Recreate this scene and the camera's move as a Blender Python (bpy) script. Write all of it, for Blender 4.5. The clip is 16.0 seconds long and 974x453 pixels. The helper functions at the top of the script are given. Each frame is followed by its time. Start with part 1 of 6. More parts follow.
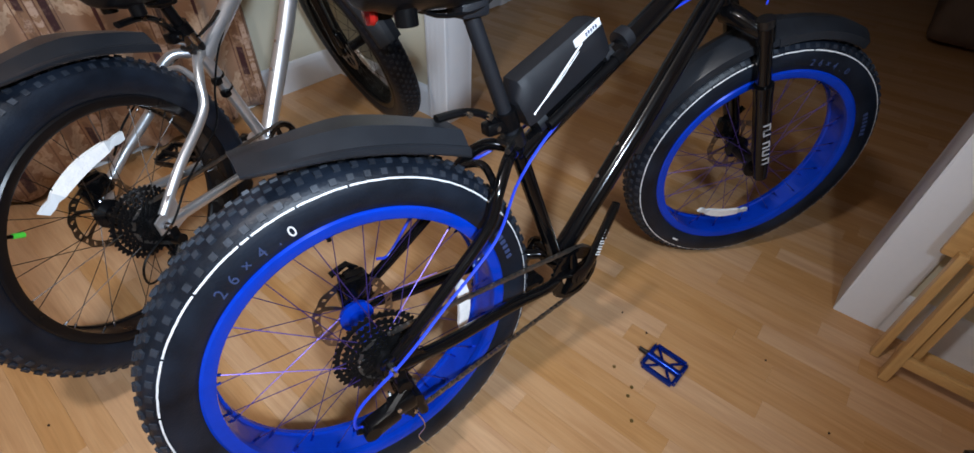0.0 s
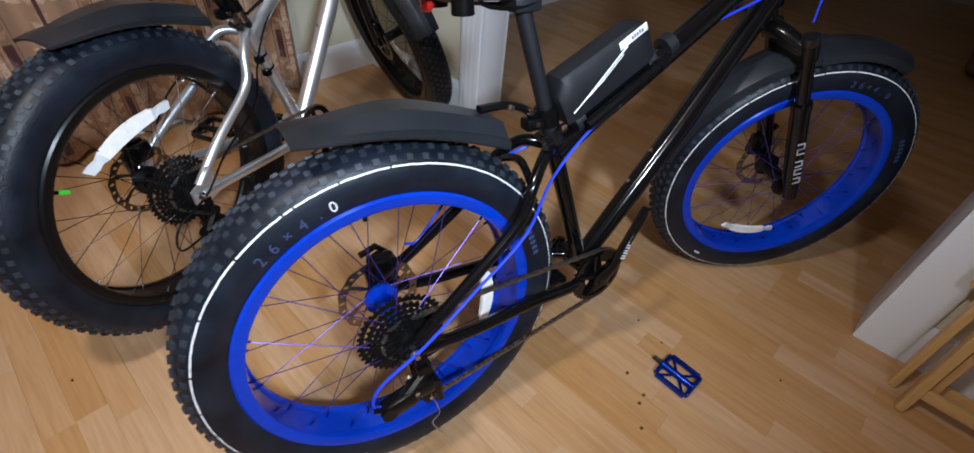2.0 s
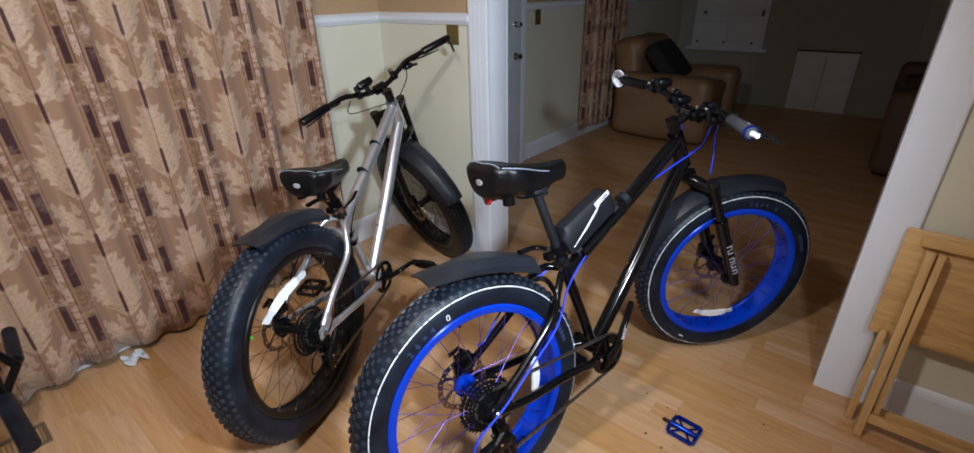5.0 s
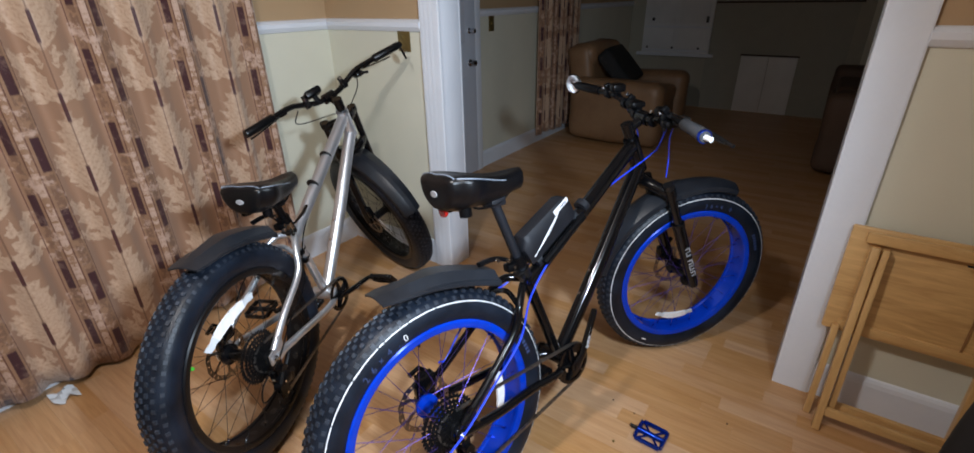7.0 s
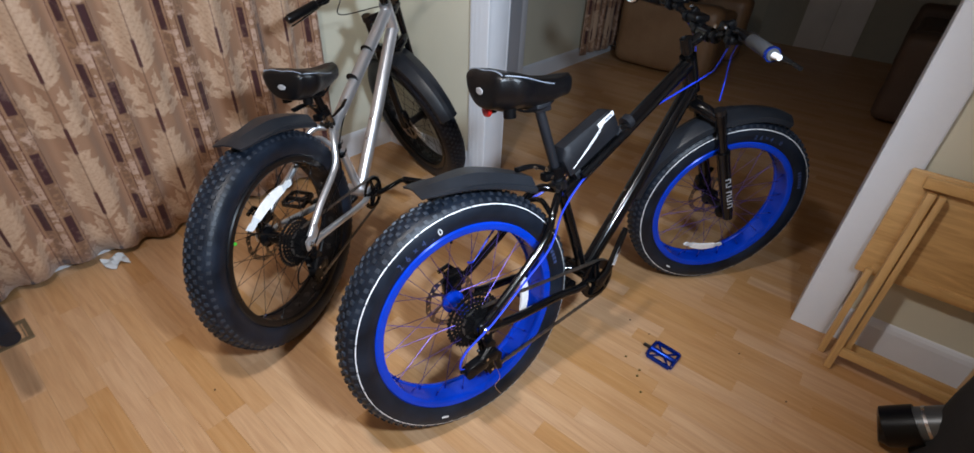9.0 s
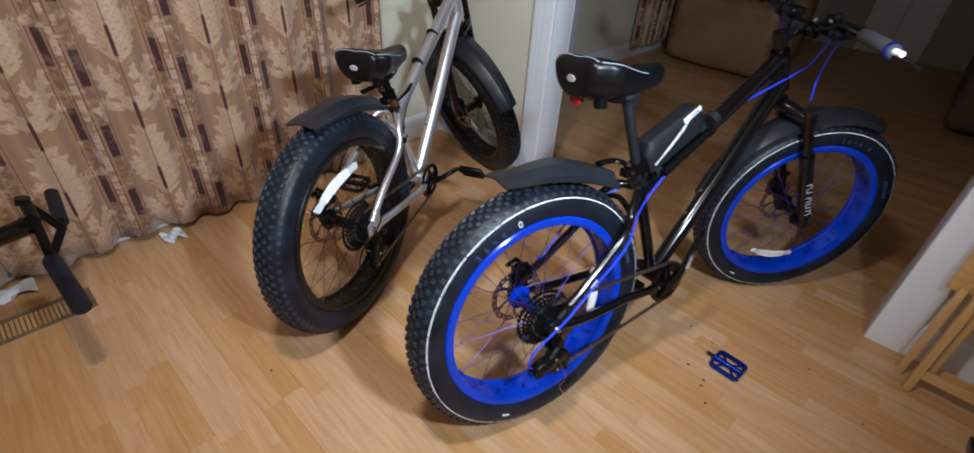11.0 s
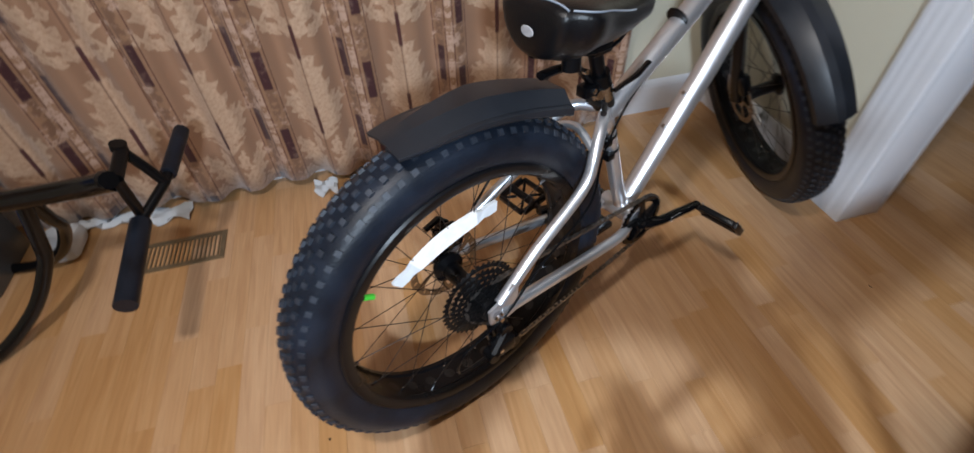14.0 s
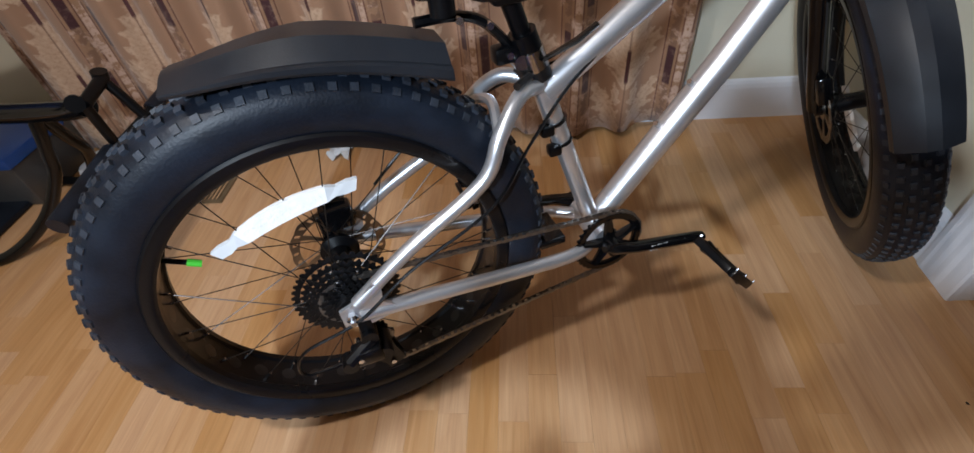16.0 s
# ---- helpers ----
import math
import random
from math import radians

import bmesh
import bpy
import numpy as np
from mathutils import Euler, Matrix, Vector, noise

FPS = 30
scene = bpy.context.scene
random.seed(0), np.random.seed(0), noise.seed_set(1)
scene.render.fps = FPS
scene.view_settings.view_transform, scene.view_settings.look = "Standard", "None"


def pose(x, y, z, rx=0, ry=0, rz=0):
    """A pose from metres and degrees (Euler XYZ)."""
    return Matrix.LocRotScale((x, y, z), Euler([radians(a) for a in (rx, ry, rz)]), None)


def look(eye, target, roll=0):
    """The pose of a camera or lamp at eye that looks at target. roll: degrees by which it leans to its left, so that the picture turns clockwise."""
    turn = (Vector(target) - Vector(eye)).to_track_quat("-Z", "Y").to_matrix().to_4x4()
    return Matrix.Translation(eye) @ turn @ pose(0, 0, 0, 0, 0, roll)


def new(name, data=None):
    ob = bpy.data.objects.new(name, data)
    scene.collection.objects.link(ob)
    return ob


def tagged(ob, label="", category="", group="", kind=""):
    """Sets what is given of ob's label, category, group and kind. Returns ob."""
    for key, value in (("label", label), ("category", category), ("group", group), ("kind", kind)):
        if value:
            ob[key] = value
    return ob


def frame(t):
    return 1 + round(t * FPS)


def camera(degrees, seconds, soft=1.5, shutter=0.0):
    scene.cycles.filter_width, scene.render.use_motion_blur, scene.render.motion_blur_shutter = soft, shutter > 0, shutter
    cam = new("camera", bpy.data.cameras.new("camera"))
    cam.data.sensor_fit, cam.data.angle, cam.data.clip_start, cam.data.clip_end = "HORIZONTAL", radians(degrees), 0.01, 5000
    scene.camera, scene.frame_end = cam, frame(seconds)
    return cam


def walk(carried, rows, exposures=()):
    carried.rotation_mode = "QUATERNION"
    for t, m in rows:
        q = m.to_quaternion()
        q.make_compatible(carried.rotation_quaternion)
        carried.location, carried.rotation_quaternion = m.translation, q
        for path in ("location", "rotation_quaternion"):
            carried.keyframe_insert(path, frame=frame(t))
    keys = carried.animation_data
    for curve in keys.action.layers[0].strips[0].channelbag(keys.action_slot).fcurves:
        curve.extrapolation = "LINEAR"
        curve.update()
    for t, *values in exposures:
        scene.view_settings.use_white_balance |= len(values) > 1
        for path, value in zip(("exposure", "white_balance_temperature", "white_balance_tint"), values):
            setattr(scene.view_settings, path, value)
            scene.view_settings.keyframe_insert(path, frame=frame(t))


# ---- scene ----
cam = camera(90.4, 16.0, shutter=0.6)
PATH = [
    (0, (-0.239, -1.4, 1.113), (-1.158, -0.228, -0.223), 2.4),
    (0.5, (-0.246, -1.4, 1.117), (-1.164, -0.225, -0.216), 2.7),
    (1, (-0.247, -1.407, 1.114), (-1.169, -0.234, -0.218), 2.9),
    (1.5, (-0.251, -1.412, 1.115), (-1.175, -0.245, -0.219), 3.5),
    (2, (-0.253, -1.438, 1.104), (-1.21, -0.292, -0.227), 5.9),
    (2.5, (-0.285, -1.54, 1.149), (-1.256, -0.4, -0.177), 5.1),
    (3, (-0.334, -1.672, 1.2), (-1.301, -0.516, -0.115), 1.7),
    (3.5, (-0.255, -1.748, 1.275), (-1.308, -0.514, 0.105), 0.4),
    (4, (-0.115, -1.789, 1.284), (-1.187, -0.532, 0.157), 0.1),
    (4.5, (-0.046, -1.837, 1.361), (-1.183, -0.522, 0.372), -1.5),
    (4.7, (-0.05, -1.861, 1.37), (-1.21, -0.508, 0.461), -1.2),
    (6.8, (-0.078, -1.808, 1.366), (-1.128, -0.325, 0.531), -1.6),
    (7, (-0.078, -1.812, 1.363), (-1.111, -0.331, 0.503), -1.1),
    (7.5, (-0.084, -1.82, 1.353), (-1.096, -0.355, 0.442), -0.2),
    (8, (-0.088, -1.841, 1.324), (-1.074, -0.426, 0.312), 1.5),
    (8.2, (-0.088, -1.841, 1.321), (-1.063, -0.466, 0.244), 1.9),
    (10.5, (-0.122, -1.895, 1.284), (-1.202, -0.659, 0.141), 3.6),
    (11, (-0.214, -1.908, 1.276), (-1.294, -0.682, 0.121), 4.0),
    (11.5, (-0.335, -1.921, 1.287), (-1.403, -0.687, 0.131), 2.3),
    (12, (-0.418, -1.916, 1.283), (-1.467, -0.664, 0.127), 1.8),
    (12.5, (-0.477, -1.827, 1.256), (-1.596, -0.647, 0.091), 1.2),
    (13, (-0.55, -1.635, 1.209), (-1.863, -0.783, -0.035), 2.2),
    (13.5, (-0.64, -1.496, 1.17), (-2.069, -1.006, -0.141), -2.8),
    (14, (-0.8, -1.361, 1.119), (-2.166, -1.021, -0.302), -2.1),
    (14.5, (-0.839, -1.189, 1.081), (-2.235, -1.134, -0.349), -0.8),
    (15, (-0.851, -1.01, 1.021), (-2.278, -1.113, -0.378), -2.0),
    (15.5, (-0.88, -0.965, 0.977), (-2.292, -1.113, -0.431), -6.3),
    (16, (-0.884, -0.959, 0.968), (-2.29, -1.117, -0.446), -6.1),
]
walk(cam, [(t, look(eye, target, roll)) for t, eye, target, roll in PATH],
     ((0.0, -0.15), (2.2, -0.15), (3.0, -0.28), (4.2, -0.17), (4.6, -0.02), (7.0, 0.04), (10.5, -0.06), (12.5, 0.03), (14.0, 0.08), (15.0, 0.03), (16.0, 0.04)))

# ---- world, light, exposure ----
world = bpy.data.worlds.new("night")
scene.world = world
world.use_nodes = True
world.node_tree.nodes["Background"].inputs["Color"].default_value = (0.5, 0.6, 0.8, 1)
world.node_tree.nodes["Background"].inputs["Strength"].default_value = 0.01

def lamp(name, kind, power, m, colour, size):
    d = bpy.data.lights.new(name, kind)
    d.energy, d.color = power, colour
    if kind == "AREA":
        d.shape, d.size = "DISK", size
    else:
        d.shadow_soft_size = size
    ob = new(name, d)
    ob.matrix_world = m
    return ob

LAMP = (-0.72, -1.74, 2.13)
# bulb placed from cast shadows; the unseen disc below is added to strengthen downward light
lamp("ceiling_bulb", "POINT", 20, pose(*LAMP), (0.90, 0.87, 0.86), 0.08)
lamp("ceiling_down_fill", "AREA", 16, pose(LAMP[0], LAMP[1], LAMP[2] - 0.03), (0.90, 0.87, 0.86), 0.16)
# a cool lamp held out to one side, whose beam throws the second shadow of the handlebar on the wall
beam = lamp("hand_lamp", "SPOT", 180, look((0.30, -1.50, 1.60), (-1.65, -0.55, 0.62)), (0.70, 0.84, 1.0), 0.065)
beam.data.spot_size, beam.data.spot_blend = radians(112), 1.0

# ---- materials ----
def mat(name, colour, rough=0.5, metal=0.0, spread=0.12, scale=8.0, bump=0.0, bscale=80.0, coat=0.0, spec=0.5, wear=None, rnd=0.0, stretch=(1, 1, 1)):
    """A surface with its colour varied at two scales and a fine relief."""
    m = bpy.data.materials.new(name)
    m.use_nodes = True
    nt = m.node_tree
    n, l = nt.nodes, nt.links
    b = n["Principled BSDF"]
    b.inputs["Metallic"].default_value = metal
    b.inputs["Coat Weight"].default_value = coat
    b.inputs["Specular IOR Level"].default_value = spec
    tc = n.new("ShaderNodeTexCoord")
    big = n.new("ShaderNodeTexNoise"); big.inputs["Scale"].default_value = scale; big.inputs["Detail"].default_value = 6
    fine = n.new("ShaderNodeTexNoise"); fine.inputs["Scale"].default_value = bscale; fine.inputs["Detail"].default_value = 3
    mp = n.new("ShaderNodeMapping"); mp.inputs["Scale"].default_value = stretch; l.new(tc.outputs["Object"], mp.inputs["Vector"])
    if stretch != (1, 1, 1):
        big.inputs["Distortion"].default_value = 1.2
    l.new(mp.outputs[0], big.inputs["Vector"]); l.new(mp.outputs[0], fine.inputs["Vector"])
    mul = n.new("ShaderNodeMix"); mul.data_type = "RGBA"; mul.blend_type = "MIX"
    mul.inputs[6].default_value = (*[c * (1 - spread) for c in colour], 1)
    w = wear or [min(1, c * (1 + spread)) for c in colour]
    mul.inputs[7].default_value = (*w, 1)
    add = n.new("ShaderNodeMath"); add.operation = "MULTIPLY_ADD"; add.inputs[1].default_value = 0.35
    l.new(fine.outputs["Fac"], add.inputs[0])
    mm = n.new("ShaderNodeMath"); mm.operation = "MULTIPLY_ADD"; mm.inputs[1].default_value = 1.6; mm.inputs[2].default_value = -0.47
    l.new(big.outputs["Fac"], mm.inputs[0]); l.new(mm.outputs[0], add.inputs[2]); add.use_clamp = True
    l.new(add.outputs[0], mul.inputs[0])
    out = mul.outputs[2]
    if rnd:
        oi = n.new("ShaderNodeObjectInfo"); hs = n.new("ShaderNodeHueSaturation")
        r = n.new("ShaderNodeMapRange"); r.inputs["To Min"].default_value = 1 - rnd; r.inputs["To Max"].default_value = 1 + rnd
        l.new(oi.outputs["Random"], r.inputs["Value"]); l.new(r.outputs[0], hs.inputs["Value"]); l.new(out, hs.inputs["Color"]); out = hs.outputs["Color"]
    l.new(out, b.inputs["Base Color"])
    rr = n.new("ShaderNodeMapRange"); rr.inputs["To Min"].default_value = max(0.03, rough - 0.08); rr.inputs["To Max"].default_value = min(1, rough + 0.1)
    l.new(big.outputs["Fac"], rr.inputs["Value"]); l.new(rr.outputs[0], b.inputs["Roughness"])
    if bump:
        bp = n.new("ShaderNodeBump"); bp.inputs["Strength"].default_value = bump; bp.inputs["Distance"].default_value = 0.002
        l.new(fine.outputs["Fac"], bp.inputs["Height"]); l.new(bp.outputs["Normal"], b.inputs["Normal"])
    return m

RUBBER = mat("rubber", (0.002, 0.003, 0.0055), 0.42, spread=0.35, scale=14, bump=0.25, bscale=260, wear=(0.014, 0.021, 0.036), spec=0.29)
TREAD = mat("tread_rubber", (0.011, 0.0135, 0.019), 0.5, spread=0.3, scale=20, bump=0.3, bscale=300, wear=(0.036, 0.046, 0.066), spec=0.4)
PLASTIC = mat("black_plastic", (0.0025, 0.0027, 0.0035), 0.30, spread=0.3, scale=20, bump=0.12, bscale=400, spec=0.26)
FENDER = mat("fender_plastic", (0.009, 0.011, 0.015), 0.36, spread=0.3, scale=9, bump=0.08, bscale=500, wear=(0.021, 0.025, 0.033), spec=0.45)
BLACK = mat("gloss_black_paint", (0.003, 0.003, 0.0036), 0.12, spread=0.3, coat=0.2, spec=0.3, scale=12)
STEEL = mat("dark_steel", (0.06, 0.06, 0.063), 0.32, 0.9, spread=0.3, scale=40)
CHROME = mat("bright_steel", (0.6, 0.6, 0.62), 0.2, 1.0, spread=0.1, scale=30)
CHAIN = mat("chain_steel", (0.20, 0.19, 0.18), 0.3, 0.9, spread=0.4, scale=60)
CASSETTE = mat("sprocket_steel", (0.022, 0.022, 0.024), 0.35, 0.8, spread=0.3, scale=60)
SILVER = mat("brushed_aluminium", (0.74, 0.76, 0.80), 0.32, 0.85, spread=0.1, scale=6, bump=0.06, bscale=500)
BLUE = mat("blue_anodised", (0.001, 0.042, 0.50), 0.16, 0.1, spread=0.2, scale=10, coat=0.15, spec=0.3)
BLUECABLE = mat("blue_cable", (0.02, 0.06, 0.75), 0.35, spread=0.15)
BLUEALLOY = mat("blue_alloy", (0.008, 0.045, 0.42), 0.22, 0.8, spread=0.2, scale=30)
RIMBLACK = mat("rim_black", (0.004, 0.004, 0.005), 0.28, spread=0.3, spec=0.3)
VINYL = mat("saddle_vinyl", (0.003, 0.0032, 0.0042), 0.33, spread=0.3, bump=0.3, bscale=350, spec=0.4)
PIPING = mat("grey_piping", (0.24, 0.28, 0.34), 0.35, spread=0.1)
REFLECT = mat("white_reflector", (0.93, 0.95, 0.98), 0.22, 0.0, spread=0.10, scale=60, bump=0.7, bscale=180)
STRIPE = mat("reflective_stripe", (0.75, 0.76, 0.78), 0.4, spread=0.2, scale=90)
PRINT = mat("white_print", (0.7, 0.7, 0.72), 0.5, spread=0.1)
GREYPRINT = mat("grey_print", (0.34, 0.34, 0.36), 0.5, spread=0.25, scale=60)
DIMPRINT = mat("blue_grey_print", (0.035, 0.055, 0.14), 0.5, spread=0.2)
RED = mat("red_lens", (0.42, 0.012, 0.01), 0.2, spread=0.15, coat=0.5)
NEON = mat("green_cap", (0.1, 0.75, 0.06), 0.4, spread=0.1)
BAG = mat("bag_fabric", (0.008, 0.0095, 0.014), 0.5, spread=0.3, bump=0.4, bscale=500)
SHINE = mat("silver_tape", (0.9, 0.93, 0.98), 0.3, 0.0, spread=0.1)
GREYGRIP = mat("grey_grip", (0.05, 0.053, 0.06), 0.5, spread=0.2)
MIRROR = mat("mirror_glass", (0.85, 0.85, 0.85), 0.05, 1.0, spread=0.02)
WALLCREAM = mat("cream_paint", (0.66, 0.64, 0.52), 0.5, spread=0.05, scale=3, bump=0.15, bscale=220)
WALLTAN = mat("tan_paint", (0.42, 0.28, 0.155), 0.6, spread=0.06, scale=3, bump=0.15, bscale=220)
WHITE = mat("white_trim_paint", (0.73, 0.765, 0.83), 0.38, spread=0.05, scale=5, bump=0.08, bscale=90, wear=(0.77, 0.80, 0.86))
CEILPAINT = mat("ceiling_paint", (0.74, 0.72, 0.68), 0.8, spread=0.05, bump=0.2, bscale=150)
DOORPAINT = mat("door_paint", (0.62, 0.66, 0.74), 0.4, spread=0.05, scale=4)
PANELWHITE = mat("white_board", (0.76, 0.77, 0.78), 0.5, spread=0.08, scale=4)
PINE = mat("lacquered_pine", (0.56, 0.315, 0.11), 0.4, spread=0.2, scale=4.5, bump=0.1, bscale=30, coat=0.2, wear=(0.74, 0.47, 0.20), stretch=(1, 5, 9))
PINE_UP = mat("lacquered_pine_upright", (0.56, 0.315, 0.11), 0.4, spread=0.2, scale=4.5, bump=0.1, bscale=30, coat=0.2, wear=(0.74, 0.47, 0.20), stretch=(9, 5, 1))
BRASS = mat("aged_brass", (0.22, 0.16, 0.06), 0.4, 0.7, spread=0.25, scale=20)
LEATHER = mat("tan_leather", (0.24, 0.125, 0.06), 0.45, spread=0.25, scale=4, bump=0.5, bscale=60, wear=(0.30, 0.175, 0.09))
SOFADARK = mat("brown_upholstery", (0.10, 0.06, 0.04), 0.6, spread=0.25, scale=5, bump=0.4, bscale=90)
CLOTHBLACK = mat("black_cloth", (0.012, 0.012, 0.013), 0.85, spread=0.3, bump=0.4, bscale=200)
BLUETOTE = mat("blue_plastic", (0.02, 0.1, 0.42), 0.35, spread=0.15)
TRIMGREY = mat("grey_plastic", (0.10, 0.105, 0.11), 0.32, 0.5, spread=0.15)
CLEAR = mat("milky_plastic", (0.62, 0.66, 0.7), 0.3, spread=0.15)
VENT = mat("bronze_vent", (0.24, 0.19, 0.12), 0.4, 0.6, spread=0.2, scale=20)
DIRT = mat("dark_speck", (0.03, 0.015, 0.008), 0.5, 0.3, spread=0.2)

# ---- mesh helpers ----
def part(name, bm, material, parent=None, label="", smooth=True, m=None, sharp=38):
    me = bpy.data.meshes.new(name)
    bmesh.ops.recalc_face_normals(bm, faces=bm.faces)
    bm.to_mesh(me); bm.free()
    for mm in (material if isinstance(material, (list, tuple)) else [material]):
        me.materials.append(mm)
    if smooth:
        me.polygons.foreach_set("use_smooth", [True] * len(me.polygons))
        me.set_sharp_from_angle(angle=radians(sharp))
    ob = new(name, me)
    if parent is not None:
        ob.parent = parent
    if m is not None:
        ob.matrix_basis = m
    if label:
        tagged(ob, label)
    return ob

def thing(name, m, label, category, group="", kind=""):
    ob = new(name)
    ob.empty_display_size = 0.1
    ob.matrix_world = m
    return tagged(ob, label, category, group, kind)

def B():
    return bmesh.new()

def box(bm, c, s, m=None, bevel=0.0, mi=0):
    """A box of size s at c, turned by m, with its edges eased."""
    r = bmesh.ops.create_cube(bm, size=1.0, matrix=(m or Matrix()) @ Matrix.Translation(c) @ Matrix.Diagonal((*s, 1)))
    vs = r["verts"]
    if bevel:
        es = list({e for v in vs for e in v.link_edges})
        rr = bmesh.ops.bevel(bm, geom=es, offset=bevel, segments=2, affect="EDGES", profile=0.5)
        vs = [v for f in rr["faces"] for v in f.verts]
    if mi:
        for v in vs:
            for f in v.link_faces:
                f.material_index = mi
    return bm

def tube(bm, pts, rad, seg=10, cap=True, flat=1.0, mi=0):
    """A swept tube through pts; rad is one radius or one for each point."""
    P = [Vector(p) for p in pts]
    R = rad if isinstance(rad, (list, tuple)) else [rad] * len(P)
    up = None
    rings = []
    for i, p in enumerate(P):
        t = (P[min(i + 1, len(P) - 1)] - P[max(i - 1, 0)]).normalized()
        if up is None:
            up = Vector((0, 0, 1)) if abs(t.z) < 0.9 else Vector((0, 1, 0))
        s = t.cross(up).normalized()
        up = s.cross(t).normalized()
        rings.append([bm.verts.new(p + R[i] * (math.cos(a) * s + flat * math.sin(a) * up)) for a in [2 * math.pi * k / seg for k in range(seg)]])
    for a, b in zip(rings, rings[1:]):
        for k in range(seg):
            bm.faces.new((a[k], a[(k + 1) % seg], b[(k + 1) % seg], b[k])).material_index = mi
    if cap:
        bm.faces.new(rings[0][::-1]).material_index = mi
        bm.faces.new(rings[-1]).material_index = mi
    return bm

def smoothline(pts, n=6):
    """Catmull-Rom points through pts."""
    P = [Vector(p) for p in pts]
    P = [P[0] * 2 - P[1]] + P + [P[-1] * 2 - P[-2]]
    out = []
    for i in range(1, len(P) - 2):
        a, b, c, d = P[i - 1:i + 3]
        for k in range(n):
            t = k / n
            out.append(0.5 * ((2 * b) + (c - a) * t + (2 * a - 5 * b + 4 * c - d) * t * t + (3 * b - a - 3 * c + d) * t ** 3))
    return out + [P[-2]]

def lathe(bm, prof, c=(0, 0, 0), seg=48, closed=True, mi=0):
    """A ring turned about the y axis through c; prof is (radius, y)."""
    c = Vector(c)
    rings = []
    for k in range(seg):
        a = 2 * math.pi * k / seg
        rings.append([bm.verts.new(c + Vector((r * math.cos(a), y, r * math.sin(a)))) for r, y in prof])
    n = len(prof)
    for k in range(seg):
        A, C = rings[k], rings[(k + 1) % seg]
        for i in range(n if closed else n - 1):
            j = (i + 1) % n
            bm.faces.new((A[i], A[j], C[j], C[i])).material_index = mi
    if not closed:
        if prof[0][0] > 1e-4:
            bm.faces.new([r[0] for r in rings])
        if prof[-1][0] > 1e-4:
            bm.faces.new([r[-1] for r in rings][::-1])
    return bm

def extrude_shape(bm, pts, y0, y1, mi=0):
    """A flat outline in x, z given a thickness in y."""
    a = [bm.verts.new((x, y0, z)) for x, z in pts]
    b = [bm.verts.new((x, y1, z)) for x, z in pts]
    bm.faces.new(a); bm.faces.new(b[::-1])
    for i in range(len(pts)):
        j = (i + 1) % len(pts)
        bm.faces.new((a[i], b[i], b[j], a[j]))
    return bm

def gear(bm, r, teeth, y0, y1, c=(0, 0), inner=0.0, depth=0.006):
    """A toothed ring about the y axis."""
    n = teeth * 4
    def ring(y, f):
        return [bm.verts.new((c[0] + f(k) * math.cos(2 * math.pi * k / n), y, c[1] + f(k) * math.sin(2 * math.pi * k / n))) for k in range(n)]
    out = lambda k: r if k % 4 in (0, 1) else r - depth
    a, b = ring(y0, out), ring(y1, out)
    ri = inner or 0.004
    i0, i1 = ring(y0, lambda k: ri), ring(y1, lambda k: ri)
    for k in range(n):
        j = (k + 1) % n
        bm.faces.new((a[k], a[j], b[j], b[k]))
        bm.faces.new((i0[k], i1[k], i1[j], i0[j]))
        bm.faces.new((a[k], i0[k], i0[j], a[j]))
        bm.faces.new((b[k], b[j], i1[j], i1[k]))
    return bm

def glyphs(text, size):
    """The built-in font's characters as a list of (mesh, advance)."""
    out = []
    for ch in text:
        cu = bpy.data.curves.new("glyph", "FONT")
        cu.body, cu.size, cu.extrude, cu.align_x = ch, size, 0.0004, "CENTER"
        ob = bpy.data.objects.new("glyph", cu)
        scene.collection.objects.link(ob)
        bpy.context.view_layer.update()
        out.append(bpy.data.meshes.new_from_object(ob.evaluated_get(bpy.context.evaluated_depsgraph_get())))
        bpy.data.objects.remove(ob)
    return out

# ---- bicycle ----
R, RIM = 0.360, 0.280
AX_F, BBX, BBZ = 1.16, 0.455, 0.318
HEAD = radians(69)
STEER_AT = Vector((AX_F - 0.055, 0, R))
UP = Vector((-math.cos(HEAD), 0, math.sin(HEAD)))
TYRE = [(0.274, 0.036), (0.283, 0.042), (0.297, 0.048), (0.314, 0.050), (0.331, 0.0465), (0.343, 0.038), (0.3505, 0.024), (0.3535, 0.008)]

def tyre_side(r):
    for (r0, y0), (r1, y1) in zip(TYRE, TYRE[1:]):
        if r0 <= r <= r1:
            return y0 + (y1 - y0) * (r - r0) / (r1 - r0)
    return 0.03

